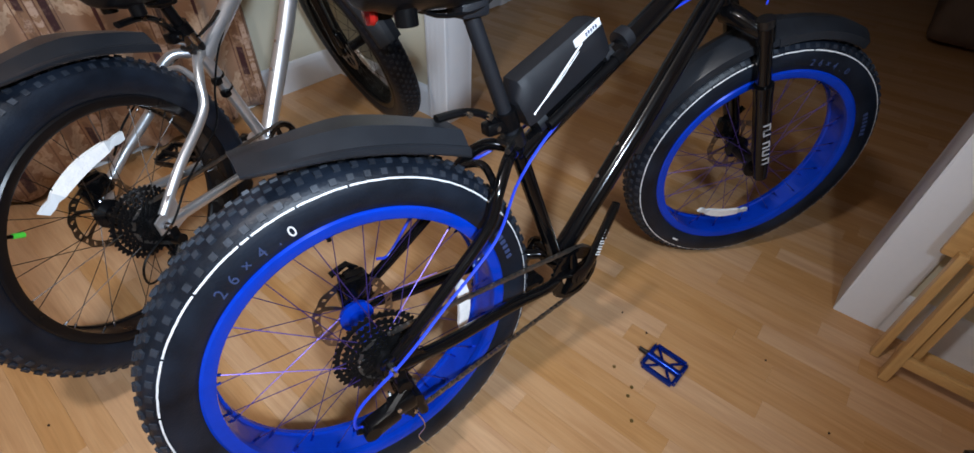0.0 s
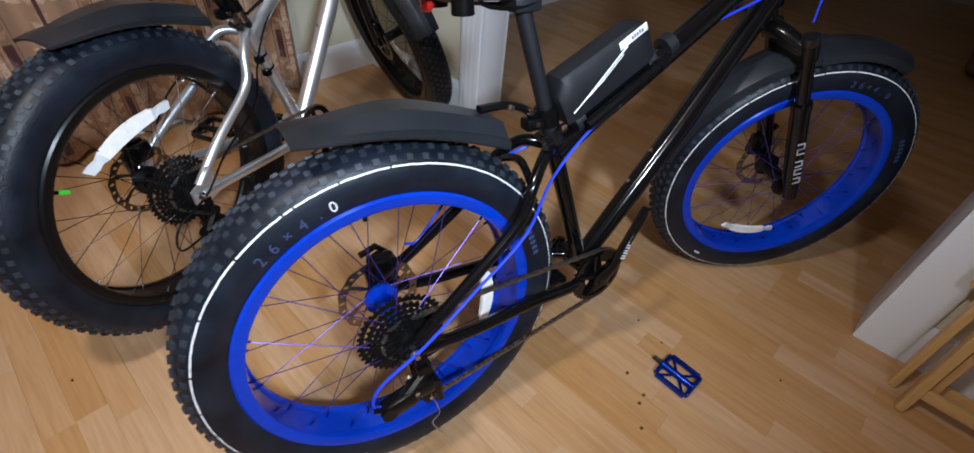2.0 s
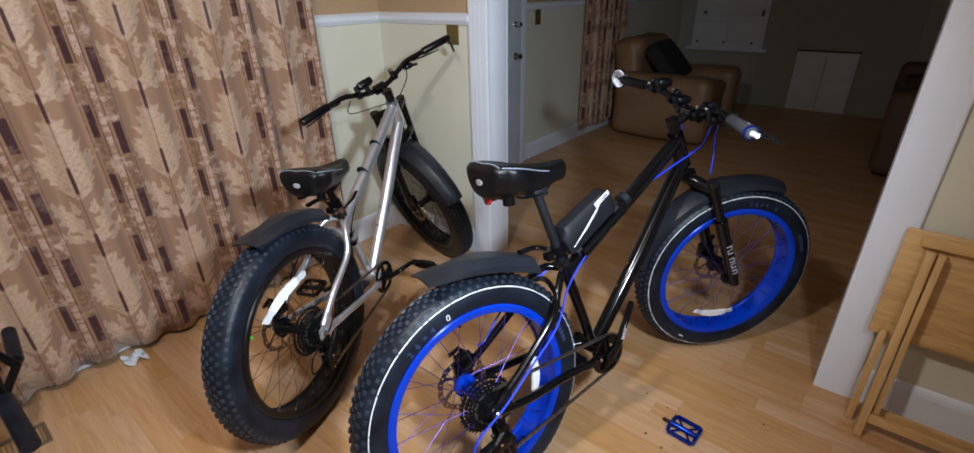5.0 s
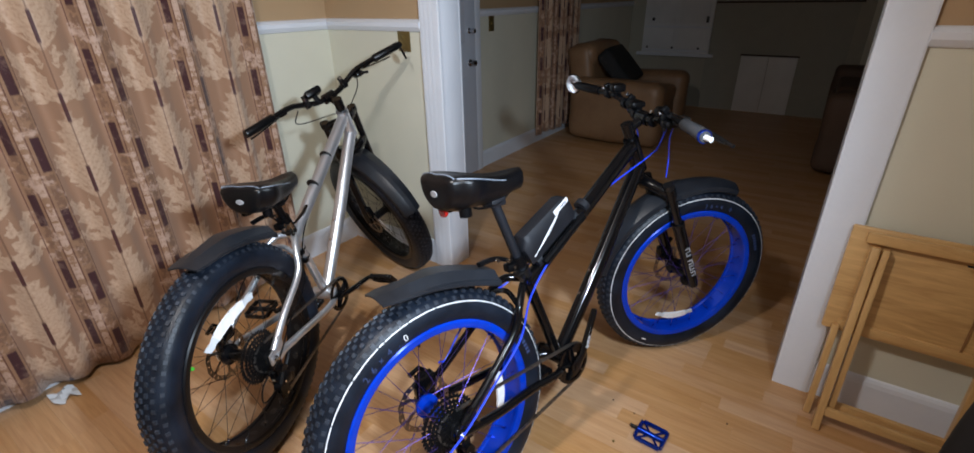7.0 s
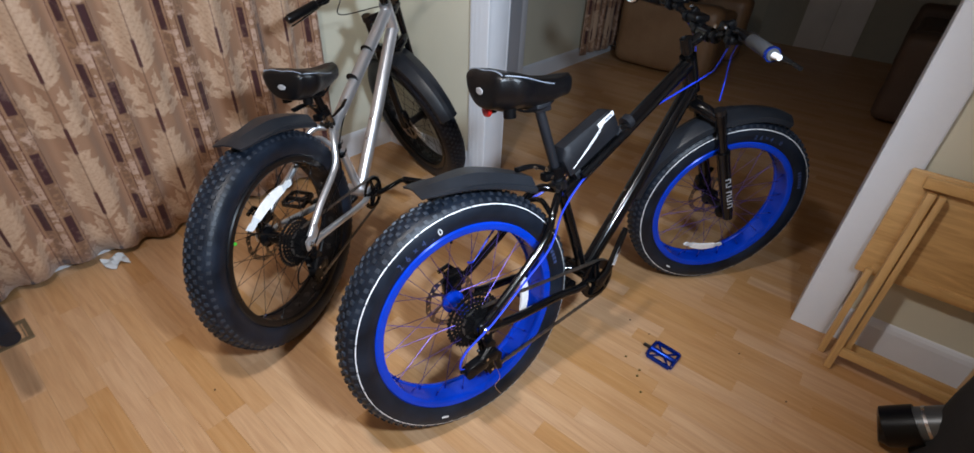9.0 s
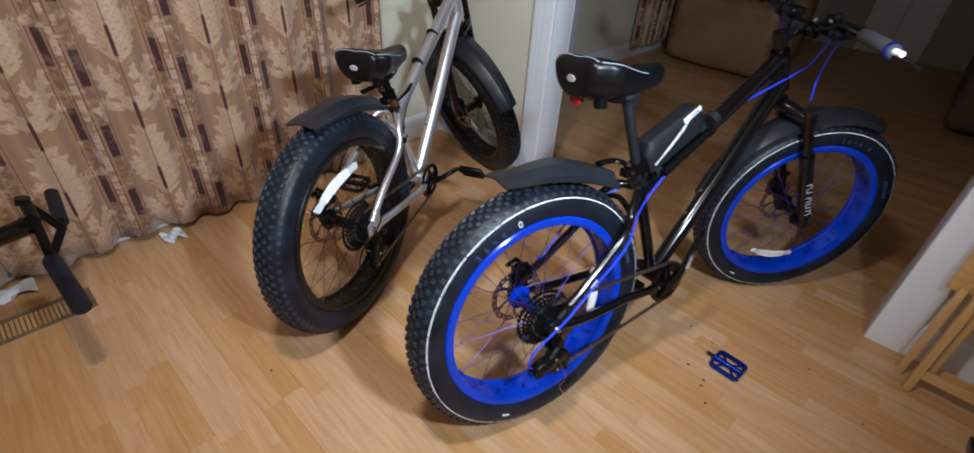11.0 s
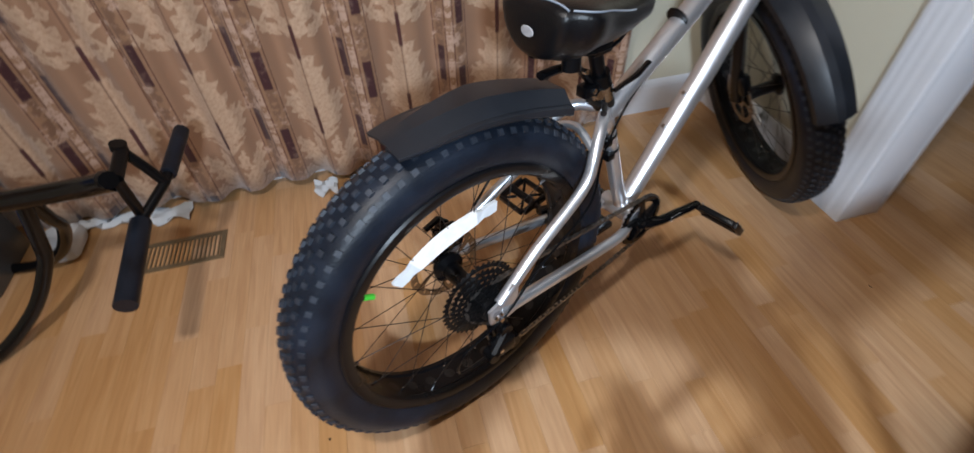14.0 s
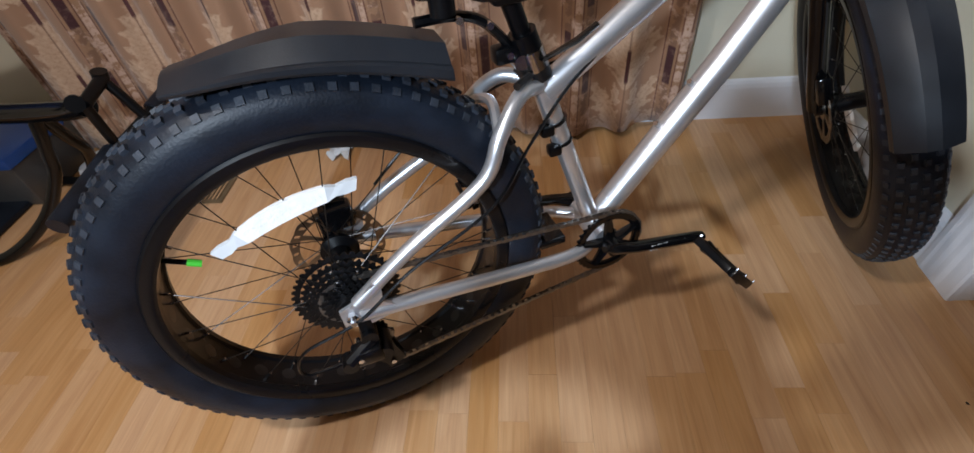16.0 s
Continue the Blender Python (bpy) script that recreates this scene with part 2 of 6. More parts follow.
def disc_plate(bm, y0, th):
    """A vented brake disc cut from one sheet: holed ring, spiral arms, carrier."""
    radii = (0.016, 0.028, 0.040, 0.053, 0.066, 0.0695, 0.0775, 0.0815)
    n = 72
    grid = {}
    def vert(i, k, s):
        key = (i, k % n, s)
        if key not in grid:
            a = 2 * math.pi * k / n + 5.0 * radii[i]
            w = radii[i] + (0.0016 * math.sin(a * 12) if i == 7 else 0)
            grid[key] = bm.verts.new((w * math.cos(a), y0 + th * s, w * math.sin(a)))
        return grid[key]
    def kept(i, k):
        k %= n
        if i < 0 or i > 6:
            return False
        if i in (0, 4, 6):
            return True
        if i == 5:
            return k % 3 != 0
        return k % 12 in (0, 1)
    for i in range(7):
        for k in range(n):
            if not kept(i, k):
                continue
            for s in (0, 1):
                q = [vert(i, k, s), vert(i + 1, k, s), vert(i + 1, k + 1, s), vert(i, k + 1, s)]
                bm.faces.new(q if s else q[::-1])
            for (di, dk), (p, q) in (((-1, 0), ((i, k), (i, k + 1))), ((1, 0), ((i + 1, k), (i + 1, k + 1))), ((0, -1), ((i, k), (i + 1, k))), ((0, 1), ((i, k + 1), (i + 1, k + 1)))):
                if not kept(i + di, k + dk):
                    bm.faces.new((vert(*p, 0), vert(*q, 0), vert(*q, 1), vert(*p, 1)))
    bmesh.ops.recalc_face_normals(bm, faces=bm.faces)
    return bm

def wheel_meshes(seg=80):
    bm = lathe(B(), TYRE + [(r, -y) for r, y in TYRE[::-1]], seg=seg)
    tyre = bm
    kn = B()
    rng = random.Random(4)
    n = 82
    for k in range(n):
        for y, r, w, ln, tilt, ph in ((0.0405, 0.3395, 0.014, 0.017, 52, 0), (-0.0405, 0.3395, 0.014, 0.017, -52, 0.5), (0.0245, 0.3505, 0.013, 0.016, 22, 0.5), (-0.0245, 0.3505, 0.013, 0.016, -22, 0), (0.0082, 0.3535, 0.011, 0.018, 6, 0), (-0.0082, 0.3535, 0.011, 0.018, -6, 0.5)):
            a = 2 * math.pi * (k + ph) / n
            m = Matrix.Rotation(-a, 4, "Y") @ Matrix.Translation((r, y, 0)) @ Matrix.Rotation(radians(tilt), 4, "Z")
            bl, tp = [], []
            for sy, sz in ((-1, -1), (1, -1), (1, 1), (-1, 1)):
                bl.append(kn.verts.new(m @ Vector((-0.004, sy * w * 0.44, sz * ln * 0.36))))
                tp.append(kn.verts.new(m @ Vector((0.0018 if abs(tilt) > 40 else 0.0036, sy * w * 0.36, sz * ln * 0.30))))
            kn.faces.new(tp)
            for i in range(4):
                kn.faces.new((bl[i], bl[(i + 1) % 4], tp[(i + 1) % 4], tp[i]))
    return tyre, kn

def wheel(root, m, rear, rimmat, spokemat, hubmat, striped, refl_deg, name, turn=0.0):
    """The wheel about its axle at the origin of m: y is left."""
    prof = [(RIM, 0.041), (RIM - 0.004, 0.044), (RIM - 0.018, 0.0435), (RIM - 0.023, 0.040), (RIM - 0.024, 0.030), (RIM - 0.02, 0.026), (RIM - 0.02, -0.026), (RIM - 0.024, -0.030), (RIM - 0.023, -0.040), (RIM - 0.018, -0.0435), (RIM - 0.004, -0.044), (RIM, -0.041)]
    w = part(name, lathe(B(), prof, seg=96), rimmat, root, m=m)
    ty, kn = wheel_meshes()
    part("tyre", ty, RUBBER, w)
    tagged(part("tread", kn, TREAD, w, smooth=False), kind="stuff")
    # recessed cut-outs along the rim bed
    hb = B()
    for k in range(32):
        a = 2 * math.pi * (k + 0.5) / 32
        mm = Matrix.Rotation(-a, 4, "Y") @ Matrix.Translation((RIM - 0.0205, 0, 0))
        vs = [hb.verts.new(mm @ Vector((0, 0.012 * math.cos(q), 0.013 * math.sin(q)))) for q in [2 * math.pi * i / 10 for i in range(10)]]
        hb.faces.new(vs)
    tagged(part("rim_tape", hb, rimmat if striped else STEEL, w), kind="stuff")
    nb_ = B()
    for k in range(36):
        a = 2 * math.pi * k / 36 + turn
        s_ = 1 if k % 2 else -1
        tube(nb_, [Matrix.Rotation(-a, 4, "Y") @ Vector((RIM - 0.018, s_ * 0.0125, 0)), Matrix.Rotation(-a, 4, "Y") @ Vector((RIM - 0.033, s_ * 0.0145, 0))], 0.0024, 6)
    tagged(part("nipple_row", nb_, CHROME if not striped else BLUEALLOY, w), kind="stuff")
    wide = 0.062 if rear else 0.048
    hub = [(0.008, wide + 0.03), (0.016, wide + 0.028), (0.018, wide + 0.006), (0.034, wide + 0.004), (0.034, wide - 0.004), (0.02, wide - 0.012), (0.018, 0), (0.02, -wide + 0.012), (0.034, -wide + 0.004), (0.034, -wide - 0.004), (0.018, -wide - 0.006), (0.016, -wide - 0.028), (0.008, -wide - 0.03)]
    part("hub", lathe(B(), hub, seg=24, closed=False), hubmat if rear else RIMBLACK, w)
    me = None
    for k in range(36):
        side = 1 if k % 2 else -1
        cross = (1 if (k // 2) % 2 else -1) * radians(42)
        a = 2 * math.pi * k / 36 + turn
        if k < 4:
            p0 = Vector((0.03 * math.cos(-cross), side * wide, 0.03 * math.sin(-cross)))
            ob = part("spoke", tube(B(), [p0, (RIM - 0.02, side * 0.012, 0)], 0.0009, 5), spokemat, w)
            if me is None:
                me = {}
            me[k % 4] = ob.data
        else:
            ob = new("spoke", me[k % 4]); ob.parent = w
        ob.matrix_basis = Matrix.Rotation(-a, 4, "Y")
    if rear:
        cs = B()
        for i, r in enumerate((0.085, 0.073, 0.064, 0.056, 0.049, 0.043, 0.037, 0.031)):
            y = -0.045 - 0.0046 * i
            gear(cs, r, int(r * 2 * math.pi / 0.0127), y, y - 0.002, inner=r - 0.013, depth=0.005)
        lathe(cs, [(0.024, -0.04), (0.024, -0.088), (0.012, -0.09)], closed=False, seg=20)
        part("cassette", cs, CASSETTE, w, "black multi-speed sprocket cluster")
    ro = B()
    y = wide + 0.012
    disc_plate(ro, y, 0.0022)
    part("brake_disc", ro, mat("disc_steel", (0.32, 0.27, 0.22), 0.3, 1.0), w)
    # spoke reflector: a bowed strip with a broader prism in the middle
    rf = B()
    a0, a1 = [radians(v) for v in refl_deg]
    n = 16
    sl = []
    for k in range(n + 1):
        t = k / n
        a = a0 + (a1 - a0) * t
        h = 0.008 + 0.006 * math.sin(math.pi * t) - (0.004 if 0.1 < t < 0.16 or 0.84 < t < 0.9 else 0)
        rc = 0.195 * math.cos((a1 - a0) / 2) / math.cos(a - (a0 + a1) / 2) + 0.014 * math.sin(math.pi * t)
        sl.append([rf.verts.new((rr * math.cos(a), yy, rr * math.sin(a))) for rr, yy in ((rc - h, -0.034), (rc + h, -0.03), (rc + h, -0.022), (rc - h, -0.026))])
    for A, C in zip(sl, sl[1:]):
        for i in range(4):
            rf.faces.new((A[i], A[(i + 1) % 4], C[(i + 1) % 4], C[i])).material_index = 0 if 3 <= sl.index(A) <= 12 else 1
    rf.faces.new(sl[0]); rf.faces.new(sl[-1][::-1])
    part("spoke_reflector", rf, [REFLECT, CLEAR], w, "white prismatic spoke reflector", smooth=False)
    va = radians(150) if not striped and rear else radians(95)
    vb = tube(B(), [((RIM - 0.02) * math.cos(va), 0, (RIM - 0.02) * math.sin(va)), ((RIM - 0.055) * math.cos(va), 0, (RIM - 0.055) * math.sin(va))], 0.004, 8)
    part("valve", vb, PLASTIC, w)
    if not striped and rear:
        part("valve_cap", tube(B(), [((RIM - 0.054) * math.cos(va), 0, (RIM - 0.054) * math.sin(va)), ((RIM - 0.073) * math.cos(va), 0, (RIM - 0.073) * math.sin(va))], 0.0055, 8), NEON, w, "bright green valve cap")
    if striped:
        rng = random.Random(8)
        for side in (1, -1):
            st = B()
            jit = [rng.uniform(-0.0005, 0.0005) for _ in range(241)]
            for k in range(240):
                q = []
                for aa, jj in ((k / 240, jit[k]), ((k + (0.6 if rng.random() < 0.08 else 1.0)) / 240, jit[(k + 1) % 240])):
                    a = 2 * math.pi * aa
                    for r in (0.3291 + jj, 0.3319 + jj * 0.5):
                        q.append((r * math.cos(a), side * (tyre_side(r) + 0.0012), r * math.sin(a)))
                v = [st.verts.new(p) for p in q]
                st.faces.new((v[0], v[1], v[3], v[2]))
            part("sidewall_stripe", st, STRIPE, w, "white reflective stripe", smooth=False)
        lt = B()
        def arc_text(s, mid, r, size, step):
            for i, me_ in enumerate(glyphs(s, size)):
                a = radians(mid) - (i - (len(s) - 1) / 2) * step
                yy = tyre_side(r + size * 0.35) + 0.0015
                # right-hand sidewall: the reader stands at -y
                m_ = Matrix.Rotation(-a, 4, "Y") @ Matrix.Translation((r, -yy, 0)) @ Matrix(((0, 1, 0, 0), (0, 0, -1, 0), (-1, 0, 0, 0), (0, 0, 0, 1)))
                me_.transform(m_)
                lt.from_mesh(me_)
                bpy.data.meshes.remove(me_)
        if not rear:
            arc_text("26×4.0", 74, 0.294, 0.022, 0.075)
            part("sidewall_lettering", lt, DIMPRINT, w)
        if rear:
            arc_text("26×4.", 118, 0.294, 0.024, 0.085)
            part("sidewall_lettering", lt, DIMPRINT, w)
            lt = B(); arc_text("0", 104, 0.294, 0.024, 0.06)
            part("sidewall_lettering", lt, PRINT, w)
        db = B()
        for mid in (14,):
            for i in range(6):
                a = radians(mid + i * 2.6)
                box(db, (0.300, -tyre_side(0.300) - 0.0008, 0), (0.012, 0.0012, 0.008), Matrix.Rotation(-a, 4, "Y"))
        part("sidewall_print", db, DIMPRINT, w, smooth=False)
        mk = B()
        a = radians(-113 if rear else -122.5)
        box(mk, (0.308, -tyre_side(0.308) - 0.001, 0), (0.006, 0.0016, 0.022), Matrix.Rotation(-a, 4, "Y"), bevel=0.0006)
        part("sidewall_mark", mk, PRINT, w)
    return w

def fender_strip(bm, a0, a1, r, half, c, n=14, drop=0.03, crown=0.012):
    """A ridged mudguard following a wheel about c between two angles."""
    rows = []
    for k in range(n + 1):
        a = a0 + (a1 - a0) * k / n
        t = k / n
        w = half * (1.0 - 0.25 * t)
        sec = [(-w, -drop), (-w * 0.96, -drop * 0.35), (-w * 0.55, crown * 0.4), (-w * 0.2, crown), (w * 0.2, crown), (w * 0.55, crown * 0.4), (w * 0.96, -drop * 0.35), (w, -drop)]
        sec = sec + [(y * 0.94, h - 0.004) for y, h in sec[::-1]]
        rows.append([bm.verts.new((c[0] + (r + h) * math.cos(a), y, c[1] + (r + h) * math.sin(a))) for y, h in sec])
    for A, C in zip(rows, rows[1:]):
        for i in range(len(A)):
            j = (i + 1) % len(A)
            bm.faces.new((A[i], A[j], C[j], C[i]))
    bm.faces.new(rows[0]); bm.faces.new(rows[-1][::-1])
    return bm

def rear_fender(root, z0, tip, front):
    """A faceted clip-on mudguard on an arm from the seat post."""
    bm = B()
    n = 12
    rows = []
    for k in range(n + 1):
        t = k / n
        x = tip[0] + (front[0] - tip[0]) * t
        z = tip[1] + (front[1] - tip[1]) * t + 0.022 * math.sin(math.pi * min(1, t * 0.95 + 0.05)) - 0.011
        w = 0.056 if t > 0.12 else 0.047 + 0.075 * t
        w *= 1 - 0.12 * max(0, t - 0.6)
        dr = 0.006 + 0.023 * t
        ct = 0.003 + 0.014 * min(1, 2.0 * t) * (1 - 1.1 * max(0, t - 0.45))
        tw = 0.22 + 0.30 * min(1, max(0, (t - 0.05) * 2))
        sec = [(-w, -dr), (-w * 1.0, -dr * 0.62), (-w * 0.93, -dr * 0.50), (-w * 0.84, -dr * 0.46), (-w * tw, ct), (w * tw, ct), (w * 0.84, -dr * 0.46), (w * 0.93, -dr * 0.50), (w * 1.0, -dr * 0.62), (w, -dr)]
        sec = sec + [(y * 0.95, h - 0.004) for y, h in sec[::-1]]
        rows.append([bm.verts.new((x, y, z + h)) for y, h in sec])
    for A, C in zip(rows, rows[1:]):
        for i in range(len(A)):
            j = (i + 1) % len(A)
            bm.faces.new((A[i], A[j], C[j], C[i]))
    bm.faces.new(rows[0]); bm.faces.new(rows[-1][::-1])
    f = part("rear_mudguard", bm, FENDER, root, "scuffed black plastic clip-on mudguard", sharp=16)
    for x, y in ((front[0] - 0.03, 0.012), (front[0] - 0.03, -0.012), (front[0] - 0.08, 0.0)):
        lb = B(); lathe(lb, [(0.005, 0.0), (0.005, 0.004), (0.0, 0.005)], closed=False, seg=10)
        part("bolt", lb, CHROME, f, m=Matrix.Translation((x, y, front[1] - 0.0015)) @ Matrix.Rotation(radians(90), 4, "X"))
    return f

def saddle_section(t, q):
    """Half-width and height of the saddle's surface at t along it (rear to nose) and angle q round it."""
    w = 0.063 * max(0.0, 1 - t) ** 0.8 + 0.026 + 0.014 * math.exp(-((t - 0.16) / 0.14) ** 2)
    if t < 0.12:
        w *= 0.80 + 0.20 * math.sin(math.pi / 2 * t / 0.12)
    if t > 0.92:
        w *= math.sqrt(max(0.05, 1 - ((t - 0.92) / 0.085) ** 2))
    th = (0.084 - 0.048 * min(1, t * 1.2)) * (0.86 + 0.14 * min(1, t / 0.1))
    lift = 0.010 * math.cos(t * math.pi * 1.5) - 0.030 * t ** 1.2
    cy, cz = math.cos(q), math.sin(q)
    y = w * abs(cy) ** 0.62 * (1 if cy > 0 else -1)
    if cz > 0:
        h = 0.020 * cz ** 0.75 - 0.011 * math.exp(-((t - 0.4) / 0.35) ** 2) * math.exp(-(y / 0.018) ** 2)
    else:
        h = -th * abs(cz) ** 0.8
        y *= 1 - 0.28 * abs(cz) ** 1.8
    return y, h + lift - 0.02

def saddle(root, x, z, light):
    """A broad padded saddle with its rear edge at x, top at z."""
    bm = B()
    L, n, ns = 0.258, 26, 28
    rows = []
    # rounded rear panel, closing in over the last two centimetres
    for deg in (72, 54, 36, 18):
        c_, o_ = math.cos(radians(deg)) ** 0.5, 0.020 * math.sin(radians(deg))
        ring = [saddle_section(0.0, 2 * math.pi * a / ns) for a in range(ns)]
        rows.append([bm.verts.new((x - o_, y_ * (0.35 + 0.65 * c_), z - 0.040 + (h_ + 0.040) * (0.25 + 0.75 * c_))) for y_, h_ in ring])
    for k in range(n + 1):
        t = k / n
        rows.append([bm.verts.new((x + L * t, y_, z + h_)) for y_, h_ in [saddle_section(t, 2 * math.pi * a / ns) for a in range(ns)]])
    for A, C in zip(rows, rows[1:]):
        for i in range(ns):
            j = (i + 1) % ns
            bm.faces.new((A[i], A[j], C[j], C[i]))
    bm.faces.new(rows[0]); bm.faces.new(rows[-1][::-1])
    s = part("saddle", bm, VINYL, root, "padded black vinyl saddle with pale piping", sharp=60)
    for sgn in (1, -1):
        pts = []
        for k in range(24):
            t = 0.01 + 0.62 * k / 23
            y, h = saddle_section(t, radians(30 - 16 * k / 23))
            pts.append((x + L * t, sgn * (y + 0.0004), z + h + 0.0008))
        part("piping", tube(B(), pts, 0.0016, 6), PIPING, s)
    back = []
    for k in range(13):
        y, h = saddle_section(0.0, radians(30 + 10 * k))
        back.append((x - 0.003 - 0.001 * math.sin(math.pi * k / 12), y, z + h + 0.0008))
    part("piping", tube(B(), back, 0.0016, 6), PIPING, s)
    ov = B()
    lathe(ov, [(0.0, 0.0), (0.010, 0.0), (0.0115, 0.0015), (0.010, 0.003), (0.0, 0.0035)], closed=False, seg=20)
    part("badge", ov, GREYPRINT, s, "oval silver badge", m=Matrix.Translation((x - 0.0200, 0.0, z - 0.036)) @ Matrix.Rotation(radians(90), 4, "Z") @ Matrix.Diagonal((1.25, 1, 0.75, 1)))
    rl = B()
    for sgn in (1, -1):
        tube(rl, smoothline([(x + 0.05, 0.022 * sgn, z - 0.072), (x + 0.09, 0.022 * sgn, z - 0.100), (x + 0.17, 0.022 * sgn, z - 0.100), (x + 0.23, 0.012 * sgn, z - 0.05)], 4), 0.0035, 6)
        tube(rl, [(x + 0.035, 0.040 * sgn, z - 0.07), (x + 0.035, 0.040 * sgn, z - 0.102)], 0.016, 12)
    box(rl, (x + 0.10, 0, z - 0.068), (0.14, 0.09, 0.012), bevel=0.004)
    part("saddle_undercarriage", rl, PLASTIC, s)
    if light:
        lb = B(); lathe(lb, [(0.0, 0.0), (0.013, 0.0), (0.0165, 0.005), (0.015, 0.012), (0.0, 0.014)], closed=False, seg=20)
        part("rear_reflector", lb, RED, root, "red round rear reflector", m=Matrix.Translation((x + 0.012, 0.012, z - 0.088)) @ Matrix.Rotation(radians(90), 4, "Z"))
    return s

def pedal(bm_root, m, body, pins):
    """A cage platform pedal lying in x, y."""
    bm = B()
    for y in (-0.044, 0.044):
        box(bm, (0, y, 0), (0.074, 0.011, 0.017), bevel=0.003)
    for x in (-1, 1):
        box(bm, (x * 0.041, 0, 0), (0.010, 0.084, 0.015), bevel=0.003)
        for y in (-1, 1):
            tube(bm, [(x * 0.036, y * 0.034, 0), (x * 0.012, y * 0.012, 0)], 0.0038, 6)
    tube(bm, [(0, -0.046, 0), (0, -0.03, 0), (0, 0.03, 0), (0, 0.046, 0)], [0.012, 0.0095, 0.0105, 0.013], 12)
    p = part("pedal", bm, body, bm_root, m=m)
    ax = B(); tube(ax, [(0, 0.046, 0), (0, 0.056, 0)], 0.0075, 8); tube(ax, [(0, 0.056, 0), (0, 0.074, 0)], 0.0065, 8)
    part("spindle", ax, STEEL, p)
    pn = B()
    for x in (-0.036, 0.0, 0.036):
        for y in (-0.046, 0.046):
            tube(pn, [(x, y, 0.007), (x, y, 0.012)], 0.0018, 5)
    tagged(part("grip_pins", pn, pins, p), kind="stuff")
    return p

def chain_run(bm, pts):
    """Links of a chain, one after another along pts."""
    P = [Vector(p) for p in pts]
    pitch, k = 0.0127, 0
    for a, b in zip(P, P[1:]):
        n = max(1, round((b - a).length / pitch))
        d = (b - a) / n
        q = d.to_track_quat("X", "Z").to_matrix().to_4x4()
        for i in range(n):
            m = Matrix.Translation(a + d * (i + 0.5)) @ q
            w = 0.0032 if k % 2 else 0.0022
            for s in (1, -1):
                box(bm, (0, s * w, 0), (0.0125, 0.001, 0.0075), m)
            tube(bm, [m @ Vector((0.0062, -0.004, 0)), m @ Vector((0.0062, 0.004, 0))], 0.0034, 6)
            k += 1

